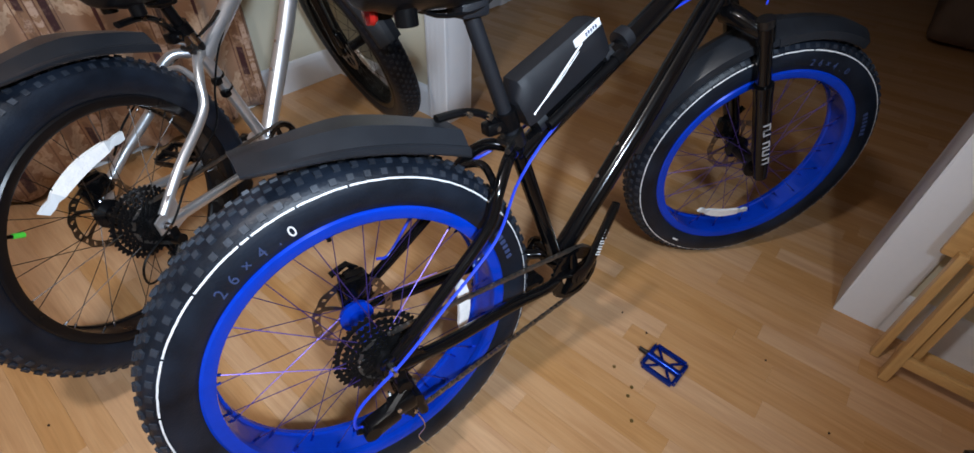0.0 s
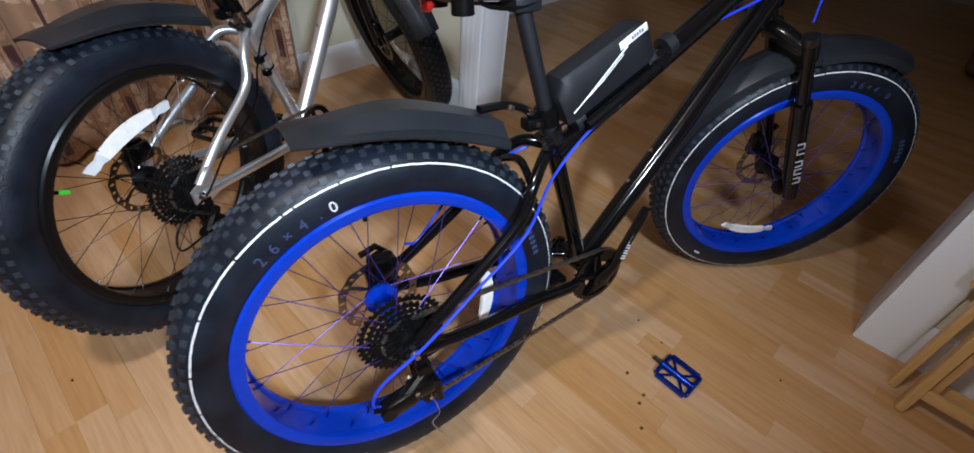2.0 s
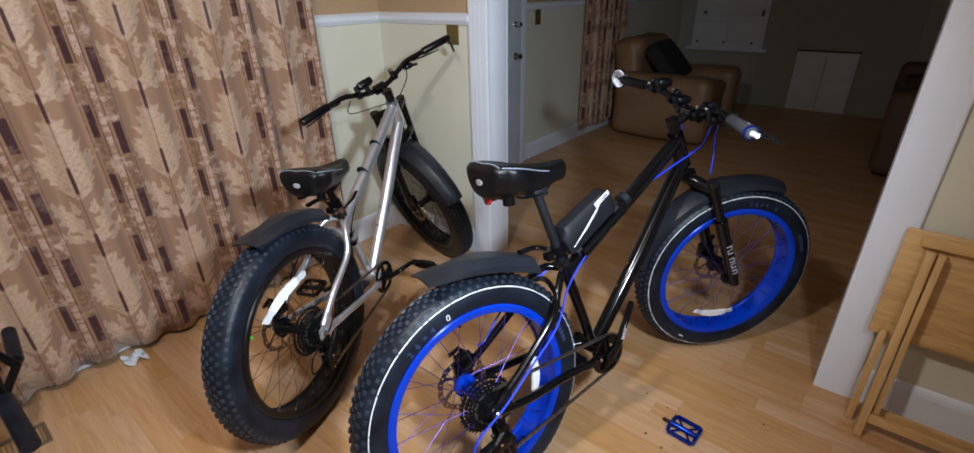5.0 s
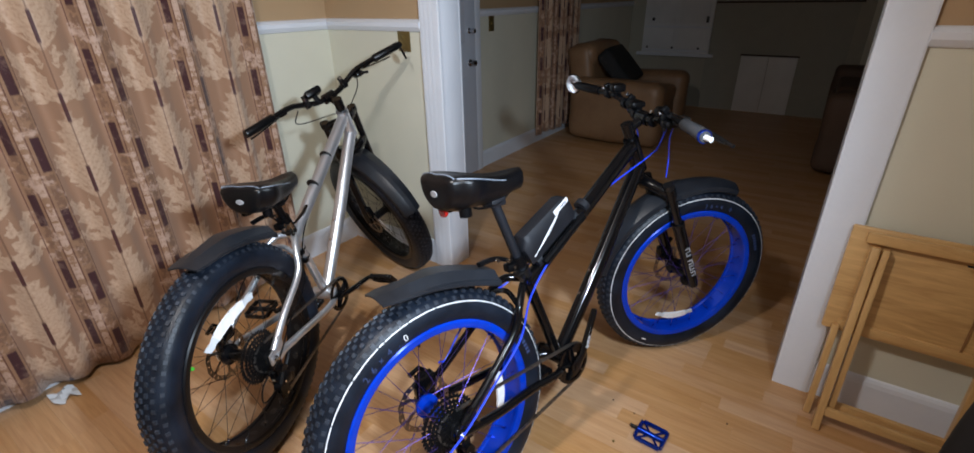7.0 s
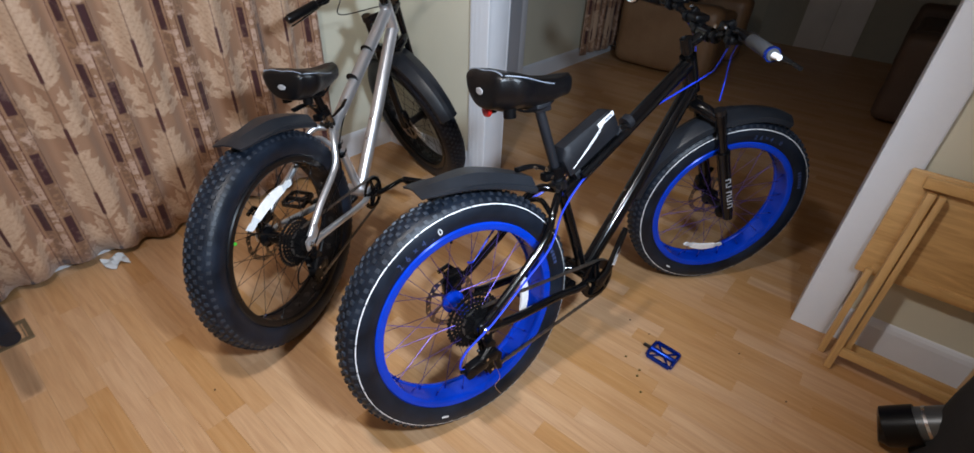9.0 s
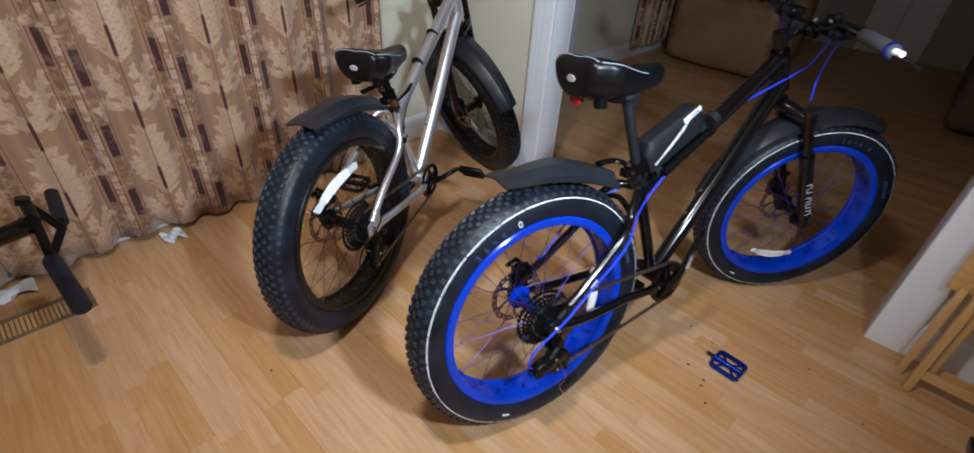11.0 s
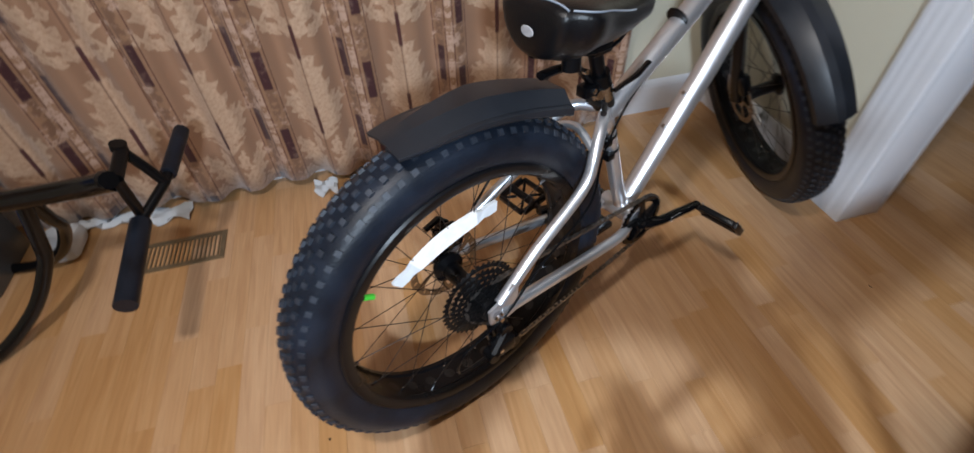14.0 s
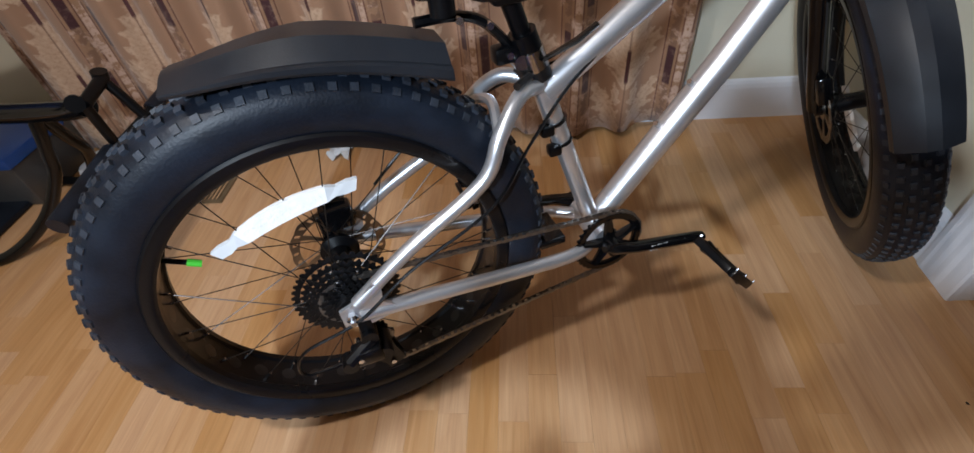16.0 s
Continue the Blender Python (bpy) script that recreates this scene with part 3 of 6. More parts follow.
def bicycle(name, m, steer, dual, framemat, stripe, label, seat_z, seat_x, refl, crank_deg, has_pedal):
    root = thing(name, m, label, "bicycle", "bicycles on the floor")
    BBX, BBZ = (0.458, 0.312) if stripe else (0.467, 0.292)
    BBc = Vector((BBX, 0, BBZ))
    crown = STEER_AT + UP * 0.475
    head_lo, head_hi = crown + UP * 0.02, crown + UP * 0.145
    st_dir = Vector((-math.cos(radians(72)), 0, math.sin(radians(72))))
    st_top = BBc + st_dir * 0.345
    rimm, spm, hubm = (BLUE, mat("blue_spoke", (0.06, 0.035, 0.20), 0.3, 0.6), BLUE) if stripe else (RIMBLACK, mat("black_spoke", (0.03, 0.025, 0.022), 0.3, 0.7), RIMBLACK)
    # frame
    fb = B()
    tube(fb, [BBc + st_dir * 0.02, st_top + st_dir * 0.012], 0.0165, 14)
    tube(fb, [BBc, BBc + (head_lo - BBc) * 0.5, head_lo + Vector((-0.01, 0, 0.012))], [0.023, 0.0255, 0.025], 14)
    tube(fb, [st_top - st_dir * 0.03, head_hi - UP * 0.028], [0.021, 0.0245], 14)
    tube(fb, [head_lo, head_hi], 0.026, 16)
    tube(fb, [head_lo, head_lo + UP * 0.012], 0.026, 16)
    tube(fb, [head_hi - UP * 0.012, head_hi], 0.026, 16)
    tube(fb, [(BBX, -0.052, BBZ), (BBX, 0.052, BBZ)], 0.024, 16)
    frame_ob = part("frame", fb, framemat, root)
    for s in (1, -1):
        sb = B()
        tube(sb, smoothline([st_top + Vector((-0.004, 0.012 * s, -0.012)), (st_top.x - 0.045, 0.04 * s, st_top.z - 0.006), (st_top.x - 0.088, 0.066 * s, st_top.z - 0.045), (st_top.x - 0.125, 0.076 * s, st_top.z - 0.105), (0.11, 0.086 * s, R + 0.085), (0.012, 0.094 * s, R + 0.018)], 6), 0.0115, 10)
        part("seat_stay", sb, framemat, frame_ob)
        cb = B()
        tube(cb, smoothline([(BBX - 0.01, 0.034 * s, BBZ), (BBX - 0.07, 0.066 * s, BBZ + 0.002), (BBX - 0.19, 0.078 * s, BBZ + 0.02), (0.12, 0.088 * s, R - 0.022), (0.01, 0.096 * s, R - 0.004)], 6), [0.0125] * 25, 10)
        part("chain_stay", cb, framemat, frame_ob)
        db = B()
        extrude_shape(db, [(-0.016, R - 0.018), (0.012, R - 0.03), (0.06, R - 0.02), (0.075, R - 0.01), (0.05, R + 0.01), (0.055, R + 0.05), (0.042, R + 0.052), (0.01, R + 0.026), (-0.016, R + 0.016)], s * 0.094, s * 0.100)
        part("dropout", db, framemat, frame_ob)
        nb = B(); tube(nb, [(0, s * 0.09, R), (0, s * 0.107, R)], 0.010, 6); tube(nb, [(0, s * 0.105, R), (0, s * 0.117, R)], 0.005, 8)
        part("axle_nut", nb, CHROME, frame_ob)
    ar = B()
    tube(ar, smoothline([(st_top.x - 0.088, -0.066, st_top.z - 0.045), (st_top.x - 0.075, 0, st_top.z - 0.022), (st_top.x - 0.088, 0.066, st_top.z - 0.045)], 6), 0.008, 8)
    part("stay_bridge", ar, framemat, frame_ob)
    for t in (0.30, 0.42):
        p = BBc + (head_lo - BBc) * t
        gb = B(); tube(gb, [p + Vector((-0.016, 0, 0.018)), p + Vector((-0.023, 0, 0.025))], 0.005, 8)
        part("bottle_bolt", gb, CHROME, frame_ob)
    # wheels
    wheel(root, Matrix.Translation((0, 0, R)), True, rimm, spm, hubm, stripe, refl[0], "rear_wheel", 0.03)
    fm = Matrix.Translation(STEER_AT) @ Matrix.Rotation(radians(steer), 4, UP) @ Matrix.Translation(-STEER_AT)
    wheel(root, fm @ Matrix.Translation((AX_F, 0, R)), False, rimm, spm, hubm, stripe, refl[1], "front_wheel", 0.1)
    # fork: crowns and steerer as one casting, each leg a part
    fk = B()
    off = Vector((math.sin(HEAD), 0, math.cos(HEAD))) * 0.052
    legs = []
    for s in (1, -1):
        lg_ = B()
        lo = Vector((AX_F, 0.074 * s, R))
        if dual:
            tube(lg_, [lo, lo + UP * 0.05, lo + UP * 0.30], [0.016, 0.019, 0.019], 12)
            tube(lg_, [lo + UP * 0.30, lo + UP * 0.595], 0.0155, 12)
            tube(lg_, [lo + UP * 0.58, lo + UP * 0.605], 0.020, 12)
        else:
            tube(lg_, [lo + UP * -0.02, lo + UP * 0.05, lo + UP * 0.27], [0.018, 0.022, 0.022], 14)
            tube(lg_, [lo + UP * 0.27, lo + UP * 0.285], 0.0235, 14)
            tube(lg_, [lo + UP * 0.28, lo + UP * 0.41], 0.0165, 12)
            tube(lg_, [lo + UP * 0.40, lo + UP * 0.435], 0.020, 12)
        legs.append(lg_)
    for h in ((0.44, 0.585) if dual else (0.46,)):
        c = Vector((AX_F, 0, R)) + UP * h
        dn = UP * (0.0 if dual else -0.045)
        tube(fk, [c + dn + Vector((0, -0.074, 0)), c + dn * 0.25 - off * 0.75 + Vector((0, -0.034, 0.006)), c - off * 0.9, c + dn * 0.25 - off * 0.75 + Vector((0, 0.034, 0.006)), c + dn + Vector((0, 0.074, 0))], [0.017, 0.021, 0.024, 0.021, 0.017], 10)
    tube(fk, [crown - UP * 0.01, head_hi + UP * 0.045], 0.0155, 12)
    fork = part("fork", fk, BLACK, root, m=fm)
    for lg_ in legs:
        part("fork_leg", lg_, BLACK, fork)
    if not dual:
        lg = B()
        lo = Vector((AX_F, -0.0965, R))
        for i, (h, w) in enumerate(((0.055, 0.024), (0.085, 0.022), (0.112, 0.024), (0.152, 0.014), (0.168, 0.018))):
            c = lo + UP * (h + 0.0)
            mm = Matrix.Translation(c) @ Matrix.Rotation(radians(90) - HEAD, 4, "Y").inverted()
            box(lg, (0, 0, -0.008), (0.019, 0.0016, 0.0038), mm); box(lg, (0, 0, 0.008), (0.019, 0.0016, 0.0038), mm)
            box(lg, (0.0078 if i % 2 == 0 else -0.0078, 0, 0), (0.0036, 0.0016, w * 0.7), mm)
        part("fork_graphic", lg, GREYPRINT, root, m=fm, smooth=False)
        kb = B(); c = Vector((AX_F, -0.074, R)) + UP * 0.435
        tube(kb, [c, c + UP * 0.018], 0.019, 12)
        part("fork_knob", kb, STEEL, root, m=fm)
    # front disc caliper
    cl = B(); box(cl, (AX_F - 0.045, 0.066, R + 0.06), (0.05, 0.03, 0.06), bevel=0.006); tube(cl, [(AX_F - 0.03, 0.07, R + 0.09), (AX_F - 0.01, 0.07, R + 0.12)], 0.008, 8)
    part("front_brake_caliper", cl, BLACK, root, m=fm)
    # front mudguards
    ff = fender_strip(B(), radians(98), radians(168 if not dual else 60), R + 0.028, 0.058, (AX_F, R), drop=0.026)
    f1 = part("front_mudguard", ff, FENDER, root, m=fm, sharp=16)
    ff = fender_strip(B(), radians(104), radians(64 if not dual else 172), R + (0.024 if not dual else 0.032), 0.060, (AX_F, R), drop=0.024)
    part("front_mudguard", ff, FENDER, root, m=fm, sharp=16)
    # seat post, saddle
    sp = B()
    top = BBc + st_dir * ((seat_z - 0.10 - BBZ) / st_dir.z)
    tube(sp, [st_top - st_dir * 0.05, top], 0.0138, 12)
    box(sp, (top.x, 0, top.z), (0.05, 0.05, 0.028), bevel=0.006)
    part("seat_post", sp, BAG if stripe else PLASTIC, root)
    cp = B(); tube(cp, [st_top - st_dir * 0.004, st_top + st_dir * 0.024], 0.022, 14); tube(cp, [st_top + Vector((-0.02, -0.02, 0.01)), st_top + Vector((-0.05, -0.045, 0.012))], 0.006, 8); tube(cp, [st_top + Vector((-0.022, -0.018, 0.006)), st_top + Vector((-0.022, 0.018, 0.006))], 0.008, 8)
    sc_ = part("seat_clamp", cp, STEEL, root)
    part("bolt", tube(B(), [st_top + Vector((-0.022, -0.017, 0.006)), st_top + Vector((-0.022, -0.024, 0.006))], 0.0062, 8), CHROME, sc_)
    saddle(root, seat_x, seat_z, stripe)
    fz = st_top + st_dir * 0.05
    rear_fender(root, 0, (-0.11 if stripe else -0.10, R + 0.402 if stripe else R + 0.378), (0.225, R + (0.352 if stripe else 0.348)))
    am = B()
    tube(am, smoothline([(0.195, 0, R + 0.368), (0.245, 0, R + 0.366), (0.285, 0, R + 0.352), (fz.x - 0.02, 0, fz.z)], 4), 0.010, 8, flat=0.7)
    tube(am, [fz - st_dir * 0.014, fz + st_dir * 0.02], 0.021, 14)
    box(am, (fz.x - 0.03, 0, fz.z - 0.005), (0.04, 0.028, 0.024), bevel=0.005)
    arm = part("mudguard_arm", am, PLASTIC, root)
    for bx_, bz_ in ((0.25, R + 0.364), (0.29, R + 0.349), (fz.x - 0.03, fz.z - 0.004)):
        part("bolt", tube(B(), [(bx_, -0.009, bz_), (bx_, -0.0175, bz_)], 0.0052, 8), CHROME, arm)
    # cranks, chain, derailleur
    ca = radians(crank_deg)
    for s in (-1, 1):
        d = Vector((math.cos(ca), 0, math.sin(ca))) * (1 if s < 0 else -1)
        c0 = Vector((BBX, s * 0.076, BBZ))
        c1 = c0 + d * 0.17 + Vector((0, s * 0.022, 0))
        bm = B()
        tube(bm, [c0 - d * 0.018, c0, c0 + d * 0.04 + Vector((0, s * 0.014, 0)), c1, c1 + d * 0.016], [0.012, 0.019, 0.0135, 0.0125, 0.010], 10, flat=0.75)
        tube(bm, [c0 + Vector((0, -s * 0.015, 0)), c0 + Vector((0, s * 0.012, 0))], 0.015, 12)
        a = part("crank_arm", bm, BLACK, root)
        if s < 0:
            gp = B()
            for i in range(5 if stripe else 6):
                q = c0 + d * (0.07 + 0.013 * i) + Vector((0, s * 0.0265, 0))
                mm = Matrix.Translation(q) @ Matrix.Rotation(-ca, 4, "Y")
                box(gp, (-0.003, 0, 0), (0.0025, 0.0015, 0.013), mm); box(gp, (0.003, 0, 0.001 * (i % 3)), (0.0025, 0.0015, 0.011), mm)
            part("crank_graphic", gp, PRINT, a, smooth=False)
        if has_pedal or s > 0:
            pm = Matrix.Translation(c1 + Vector((0, s * 0.075, 0))) @ Matrix.Rotation(radians(48 if s < 0 else -10), 4, "Y")
            if s > 0:
                pm = pm @ Matrix.Rotation(math.pi, 4, "Z")
            pedal(a, pm, BLUEALLOY if stripe else PLASTIC, CHROME)
    cr = B()
    gear(cr, 0.069, 34, -0.0615, -0.058, inner=0.034 if stripe else 0.051, depth=0.005)
    gear(cr, 0.066, 40, -0.0645, -0.062, inner=0.056, depth=0.001)
    for k in range(5):
        a = 2 * math.pi * k / 5 + 0.4
        tube(cr, [(0.008 * math.cos(a), -0.063, 0.008 * math.sin(a)), (0.03 * math.cos(a), -0.063, 0.03 * math.sin(a)), (0.056 * math.cos(a), -0.062, 0.056 * math.sin(a))], [0.013, 0.011, 0.008], 8, flat=0.5)
    part("chainring", cr, BLACK, root, m=Matrix.Translation((BBX, 0, BBZ)))
    ch = B()
    run = [(BBX, -0.0595, BBZ + 0.0665), (0.02, -0.062, R + 0.042)]
    chain_run(ch, run)
    arc = [(0.044 * math.cos(a), -0.062, R + 0.044 * math.sin(a)) for a in [radians(90 + 18 * i) for i in range(9)]]
    chain_run(ch, arc)
    chain_run(ch, [arc[-1], (0.015, -0.066, R - 0.075), (0.045, -0.066, R - 0.10), (0.015, -0.066, R - 0.165), (0.05, -0.066, R - 0.18), (BBX, -0.0595, BBZ - 0.0665)])
    chain_run(ch, [(BBX + 0.0665 * math.cos(a), -0.0595, BBZ + 0.0665 * math.sin(a)) for a in [radians(-90 + 22.5 * i) for i in range(9)]])
    part("chain", ch, CHAIN, root, smooth=False)
    dr = B()
    box(dr, (0.012, -0.095, R - 0.045), (0.022, 0.016, 0.06), bevel=0.004)
    box(dr, (0.0, -0.108, R - 0.082), (0.05, 0.03, 0.034), Matrix(), bevel=0.007)
    extrude_shape(dr, [(0.0, R - 0.07), (0.03, R - 0.075), (0.052, R - 0.17), (0.022, R - 0.186), (0.006, R - 0.14)], -0.073, -0.0765)
    extrude_shape(dr, [(0.0, R - 0.07), (0.03, R - 0.075), (0.052, R - 0.17), (0.022, R - 0.186), (0.006, R - 0.14)], -0.0595, -0.057)
    for c in ((0.02, R - 0.085), (0.03, R - 0.168)):
        gear(dr, 0.021, 11, -0.069, -0.063, c=c, inner=0.006, depth=0.004)
    tube(dr, [(0.012, -0.088, R - 0.05), (0.012, -0.112, R - 0.05)], 0.014, 12)
    tube(dr, [(0.012, -0.104, R - 0.06), (-0.03, -0.118, R - 0.082)], 0.011, 8)
    tube(dr, [(-0.03, -0.10, R - 0.086), (-0.03, -0.126, R - 0.086)], 0.013, 10)
    tube(dr, [(0.024, -0.07, R - 0.092), (0.024, -0.118, R - 0.092)], 0.016, 12)
    if stripe:
        box(dr, (-0.040, -0.112, R - 0.092), (0.058, 0.030, 0.036), Matrix.Translation((-0.04, 0, R - 0.092)) @ Matrix.Rotation(radians(-14), 4, "Y") @ Matrix.Translation((0.04, 0, 0.092 - R)), bevel=0.007)
        tube(dr, [(-0.066, -0.100, R - 0.098), (-0.066, -0.128, R - 0.098)], 0.015, 12)
        tube(dr, [(-0.066, -0.114, R - 0.098), (-0.088, -0.112, R - 0.088)], 0.006, 8)
        tube(dr, [(0.034, -0.098, R - 0.110), (0.040, -0.098, R - 0.150)], 0.010, 10)
    der = part("rear_derailleur", dr, PLASTIC, root, "black rear derailleur with jockey wheels")
    for c in ((0.02, R - 0.085), (0.03, R - 0.168), (-0.012, R - 0.08)):
        bl = B()
        tube(bl, [(c[0], -0.077, c[1]), (c[0], -0.081 if c[0] > 0 else -0.125, c[1])], 0.005, 6)
        part("derailleur_bolt", bl, CHROME, der)
    # rear brake caliper on the left
    rc_ = B(); box(rc_, (0.055, 0.072, R + 0.075), (0.055, 0.032, 0.045), Matrix(), bevel=0.006); tube(rc_, [(0.04, 0.075, R + 0.10), (0.075, 0.075, R + 0.095)], 0.009, 8)
    box(rc_, (0.055, 0.094, R + 0.075), (0.034, 0.014, 0.03), bevel=0.004); box(rc_, (0.03, 0.078, R + 0.055), (0.02, 0.02, 0.05), bevel=0.004)
    tube(rc_, [(0.03, 0.082, R + 0.055), (0.08, 0.082, R + 0.052)], 0.008, 8)
    tube(rc_, [(0.02, 0.096, R + 0.098), (0.055, 0.10, R + 0.106), (0.072, 0.098, R + 0.088)], 0.0065, 8)
    tube(rc_, [(0.06, 0.088, R + 0.075), (0.06, 0.108, R + 0.075)], 0.014, 12)
    rcp = part("rear_brake_caliper", rc_, BLACK, root, m=Matrix.Translation((-0.04, 0, -0.008)))
    for dx, dz in ((0.036, 0.092), (0.074, 0.06)):
        part("caliper_bolt", tube(B(), [(dx, 0.086, R + dz), (dx, 0.094, R + dz)], 0.0045, 6), CHROME, rcp)
    # stem, bar, grips, levers
    sm = B()
    clamp = head_hi + UP * 0.032
    bar_c = clamp + Vector((0.055, 0, 0.035))
    tube(sm, [clamp - UP * 0.02, clamp + UP * 0.024], 0.020, 12)
    tube(sm, [clamp, bar_c], 0.016, 10)
    tube(sm, [bar_c + Vector((0, -0.026, 0)), bar_c + Vector((0, 0.026, 0))], 0.022, 12)
    part("stem", sm, BLACK, root, m=fm)
    hb = B()
    def bar(y):
        s = 1 if y > 0 else -1
        a = abs(y)
        rise = 0.045 * min(1, max(0, (a - 0.05) / 0.12))
        back = 0.055 * max(0, (a - 0.1) / 0.25)
        return bar_c + Vector((-back, y, rise))
    tube(hb, [bar(-0.385 + 0.77 * i / 24) for i in range(25)], 0.0115, 10)
    hbar = part("handlebar", hb, BLACK, root, m=fm)
    for s in (1, -1):
        gr = B()
        tube(gr, [bar(s * 0.255), bar(s * 0.26), bar(s * 0.382), bar(s * 0.388)], [0.014, 0.0165, 0.0165, 0.014], 12)
        part("grip", gr, GREYGRIP if stripe and s < 0 else PLASTIC, hbar)
        lv = B()
        p = bar(s * 0.215)
        box(lv, p + Vector((0.012, 0, -0.004)), (0.04, 0.035, 0.026), bevel=0.006)
        tube(lv, smoothline([p + Vector((0.03, 0, -0.012)), p + Vector((0.05, s * 0.04, -0.022)), p + Vector((0.04, s * 0.12, -0.03)), p + Vector((0.045, s * 0.15, -0.032))], 4), 0.006, 8, flat=0.6)
        part("brake_lever", lv, BLACK if not stripe else STEEL, hbar)
    sh = B(); p = bar(-0.165); box(sh, p + Vector((0.0, 0, -0.022)), (0.05, 0.035, 0.022), bevel=0.006); tube(sh, [p + Vector((-0.02, 0, -0.02)), p + Vector((-0.04, -0.03, -0.03))], 0.006, 6)
    part("shifter", sh, PLASTIC, hbar)
    return root, fm, frame_ob, dict(st_top=st_top, head_lo=head_lo, head_hi=head_hi, BB=BBc, bar=bar, bar_c=bar_c, crown=crown, hbar=hbar, st_dir=st_dir)

def cable(name, pts, material, parent, r=0.0028, m=None):
    return part(name, tube(B(), smoothline(pts, 8), r, 6), material, parent, m=m)

# ---- the room ----
XL, XR, YB, H = -2.35, 1.9, -3.4, 2.42     # left wall, right wall, wall behind, ceiling
OP0, OP1, OPH, TH = -1.57, 0.0, 2.06, 0.125  # cased opening to the next room
FX0, FX1, FY = -2.45, 1.9, 5.05

def slab(name, lo, hi, material, kind="structure", label="", category="wall", bevel=0.0, parent=None):
    bm = B()
    c = [(a + b) / 2 for a, b in zip(lo, hi)]
    s = [b - a for a, b in zip(lo, hi)]
    box(bm, (0, 0, 0), s, bevel=bevel)
    ob = part(name, bm, material, parent, smooth=bool(bevel), m=Matrix.Translation(c))
    if parent is None:
        tagged(ob, label, category, kind=kind)
    return ob

RAIL = 1.245
def two_tone(name, lo, hi, label):
    """A wall with its cream lower part and tan upper part as one mesh."""
    bm = B()
    c = [(a + b) / 2 for a, b in zip(lo, hi)]
    for z0, z1, mi in ((lo[2], min(RAIL + 0.02, hi[2]), 0), (RAIL + 0.02, hi[2], 1)):
        if z1 <= z0 or z0 < lo[2]:
            continue
        box(bm, ((c[0]), c[1], (z0 + z1) / 2), (hi[0] - lo[0], hi[1] - lo[1], z1 - z0), mi=mi)
    ob = part(name, bm, [WALLCREAM, WALLTAN], smooth=False)
    return tagged(ob, label, "wall", kind="structure")

def profile_run(name, a, b, prof, out, material, label, category):
    """Moulding swept straight from a to b; prof is (distance out, height)."""
    a, b, out = Vector(a), Vector(b), Vector(out)
    bm = B()
    rows = [[bm.verts.new(p + out * d + Vector((0, 0, h))) for d, h in prof] for p in (a, b)]
    n = len(prof)
    for i in range(n):
        j = (i + 1) % n
        bm.faces.new((rows[0][i], rows[0][j], rows[1][j], rows[1][i]))
    bm.faces.new(rows[0]); bm.faces.new(rows[1][::-1])
    return tagged(part(name, bm, material, smooth=False), label, category, kind="structure")

two_tone("wall_left", (XL - 0.12, YB - 0.12, -0.05), (XL, TH, H), "cream and tan painted wall behind the curtains")
two_tone("wall_doorway_left", (XL, 0, -0.05), (OP0 - 0.02, TH, H), "cream wall with tan upper part beside the opening")
two_tone("wall_doorway_right", (OP1 + 0.02, 0, -0.05), (XR, TH, H), "cream wall with tan upper part behind the stool")
slab("wall_over_opening", (OP0 - 0.02, 0, OPH + 0.02), (OP1 + 0.02, TH, H), WALLTAN, label="tan painted wall over the cased opening")
two_tone("wall_right", (XR, YB - 0.12, -0.05), (XR + 0.12, TH, H), "cream and tan painted side wall")
two_tone("wall_behind", (XL, YB - 0.12, -0.05), (XR, YB, H), "cream and tan painted wall")
slab("ceiling", (XL, YB, H), (XR, FY, H + 0.1), CEILPAINT, label="flat off-white painted ceiling", category="ceiling")
slab("ground", (-3.2, -4.2, -0.12), (2.8, 5.9, -0.006), mat("underlay", (0.10, 0.055, 0.025), 0.7), label="dark underlay below the laminate", category="floor")

BASE = [(0, 0), (0.014, 0), (0.014, 0.11), (0.011, 0.125), (0.006, 0.135), (0, 0.14)]
CHAIR = [(0, -0.028), (0.010, -0.024), (0.022, -0.006), (0.024, 0.012), (0.010, 0.024), (0, 0.028)]
for nm, a, b, o in (("left", (XL, YB, 0), (XL, 0, 0), (1, 0, 0)), ("doorway_left", (XL, 0, 0), (OP0 - 0.115, 0, 0), (0, -1, 0)), ("doorway_right", (OP1 + 0.115, 0, 0), (XR, 0, 0), (0, -1, 0)), ("behind", (XL, YB, 0), (XR, YB, 0), (0, 1, 0)), ("right", (XR, YB, 0), (XR, 0, 0), (-1, 0, 0))):
    profile_run("baseboard_" + nm, a, b, BASE, o, WHITE, "white painted wooden baseboard", "baseboard")
    profile_run("chair_rail_" + nm, (a[0], a[1], RAIL), (b[0], b[1], RAIL), CHAIR, o, WHITE, "white painted chair rail moulding", "trim")

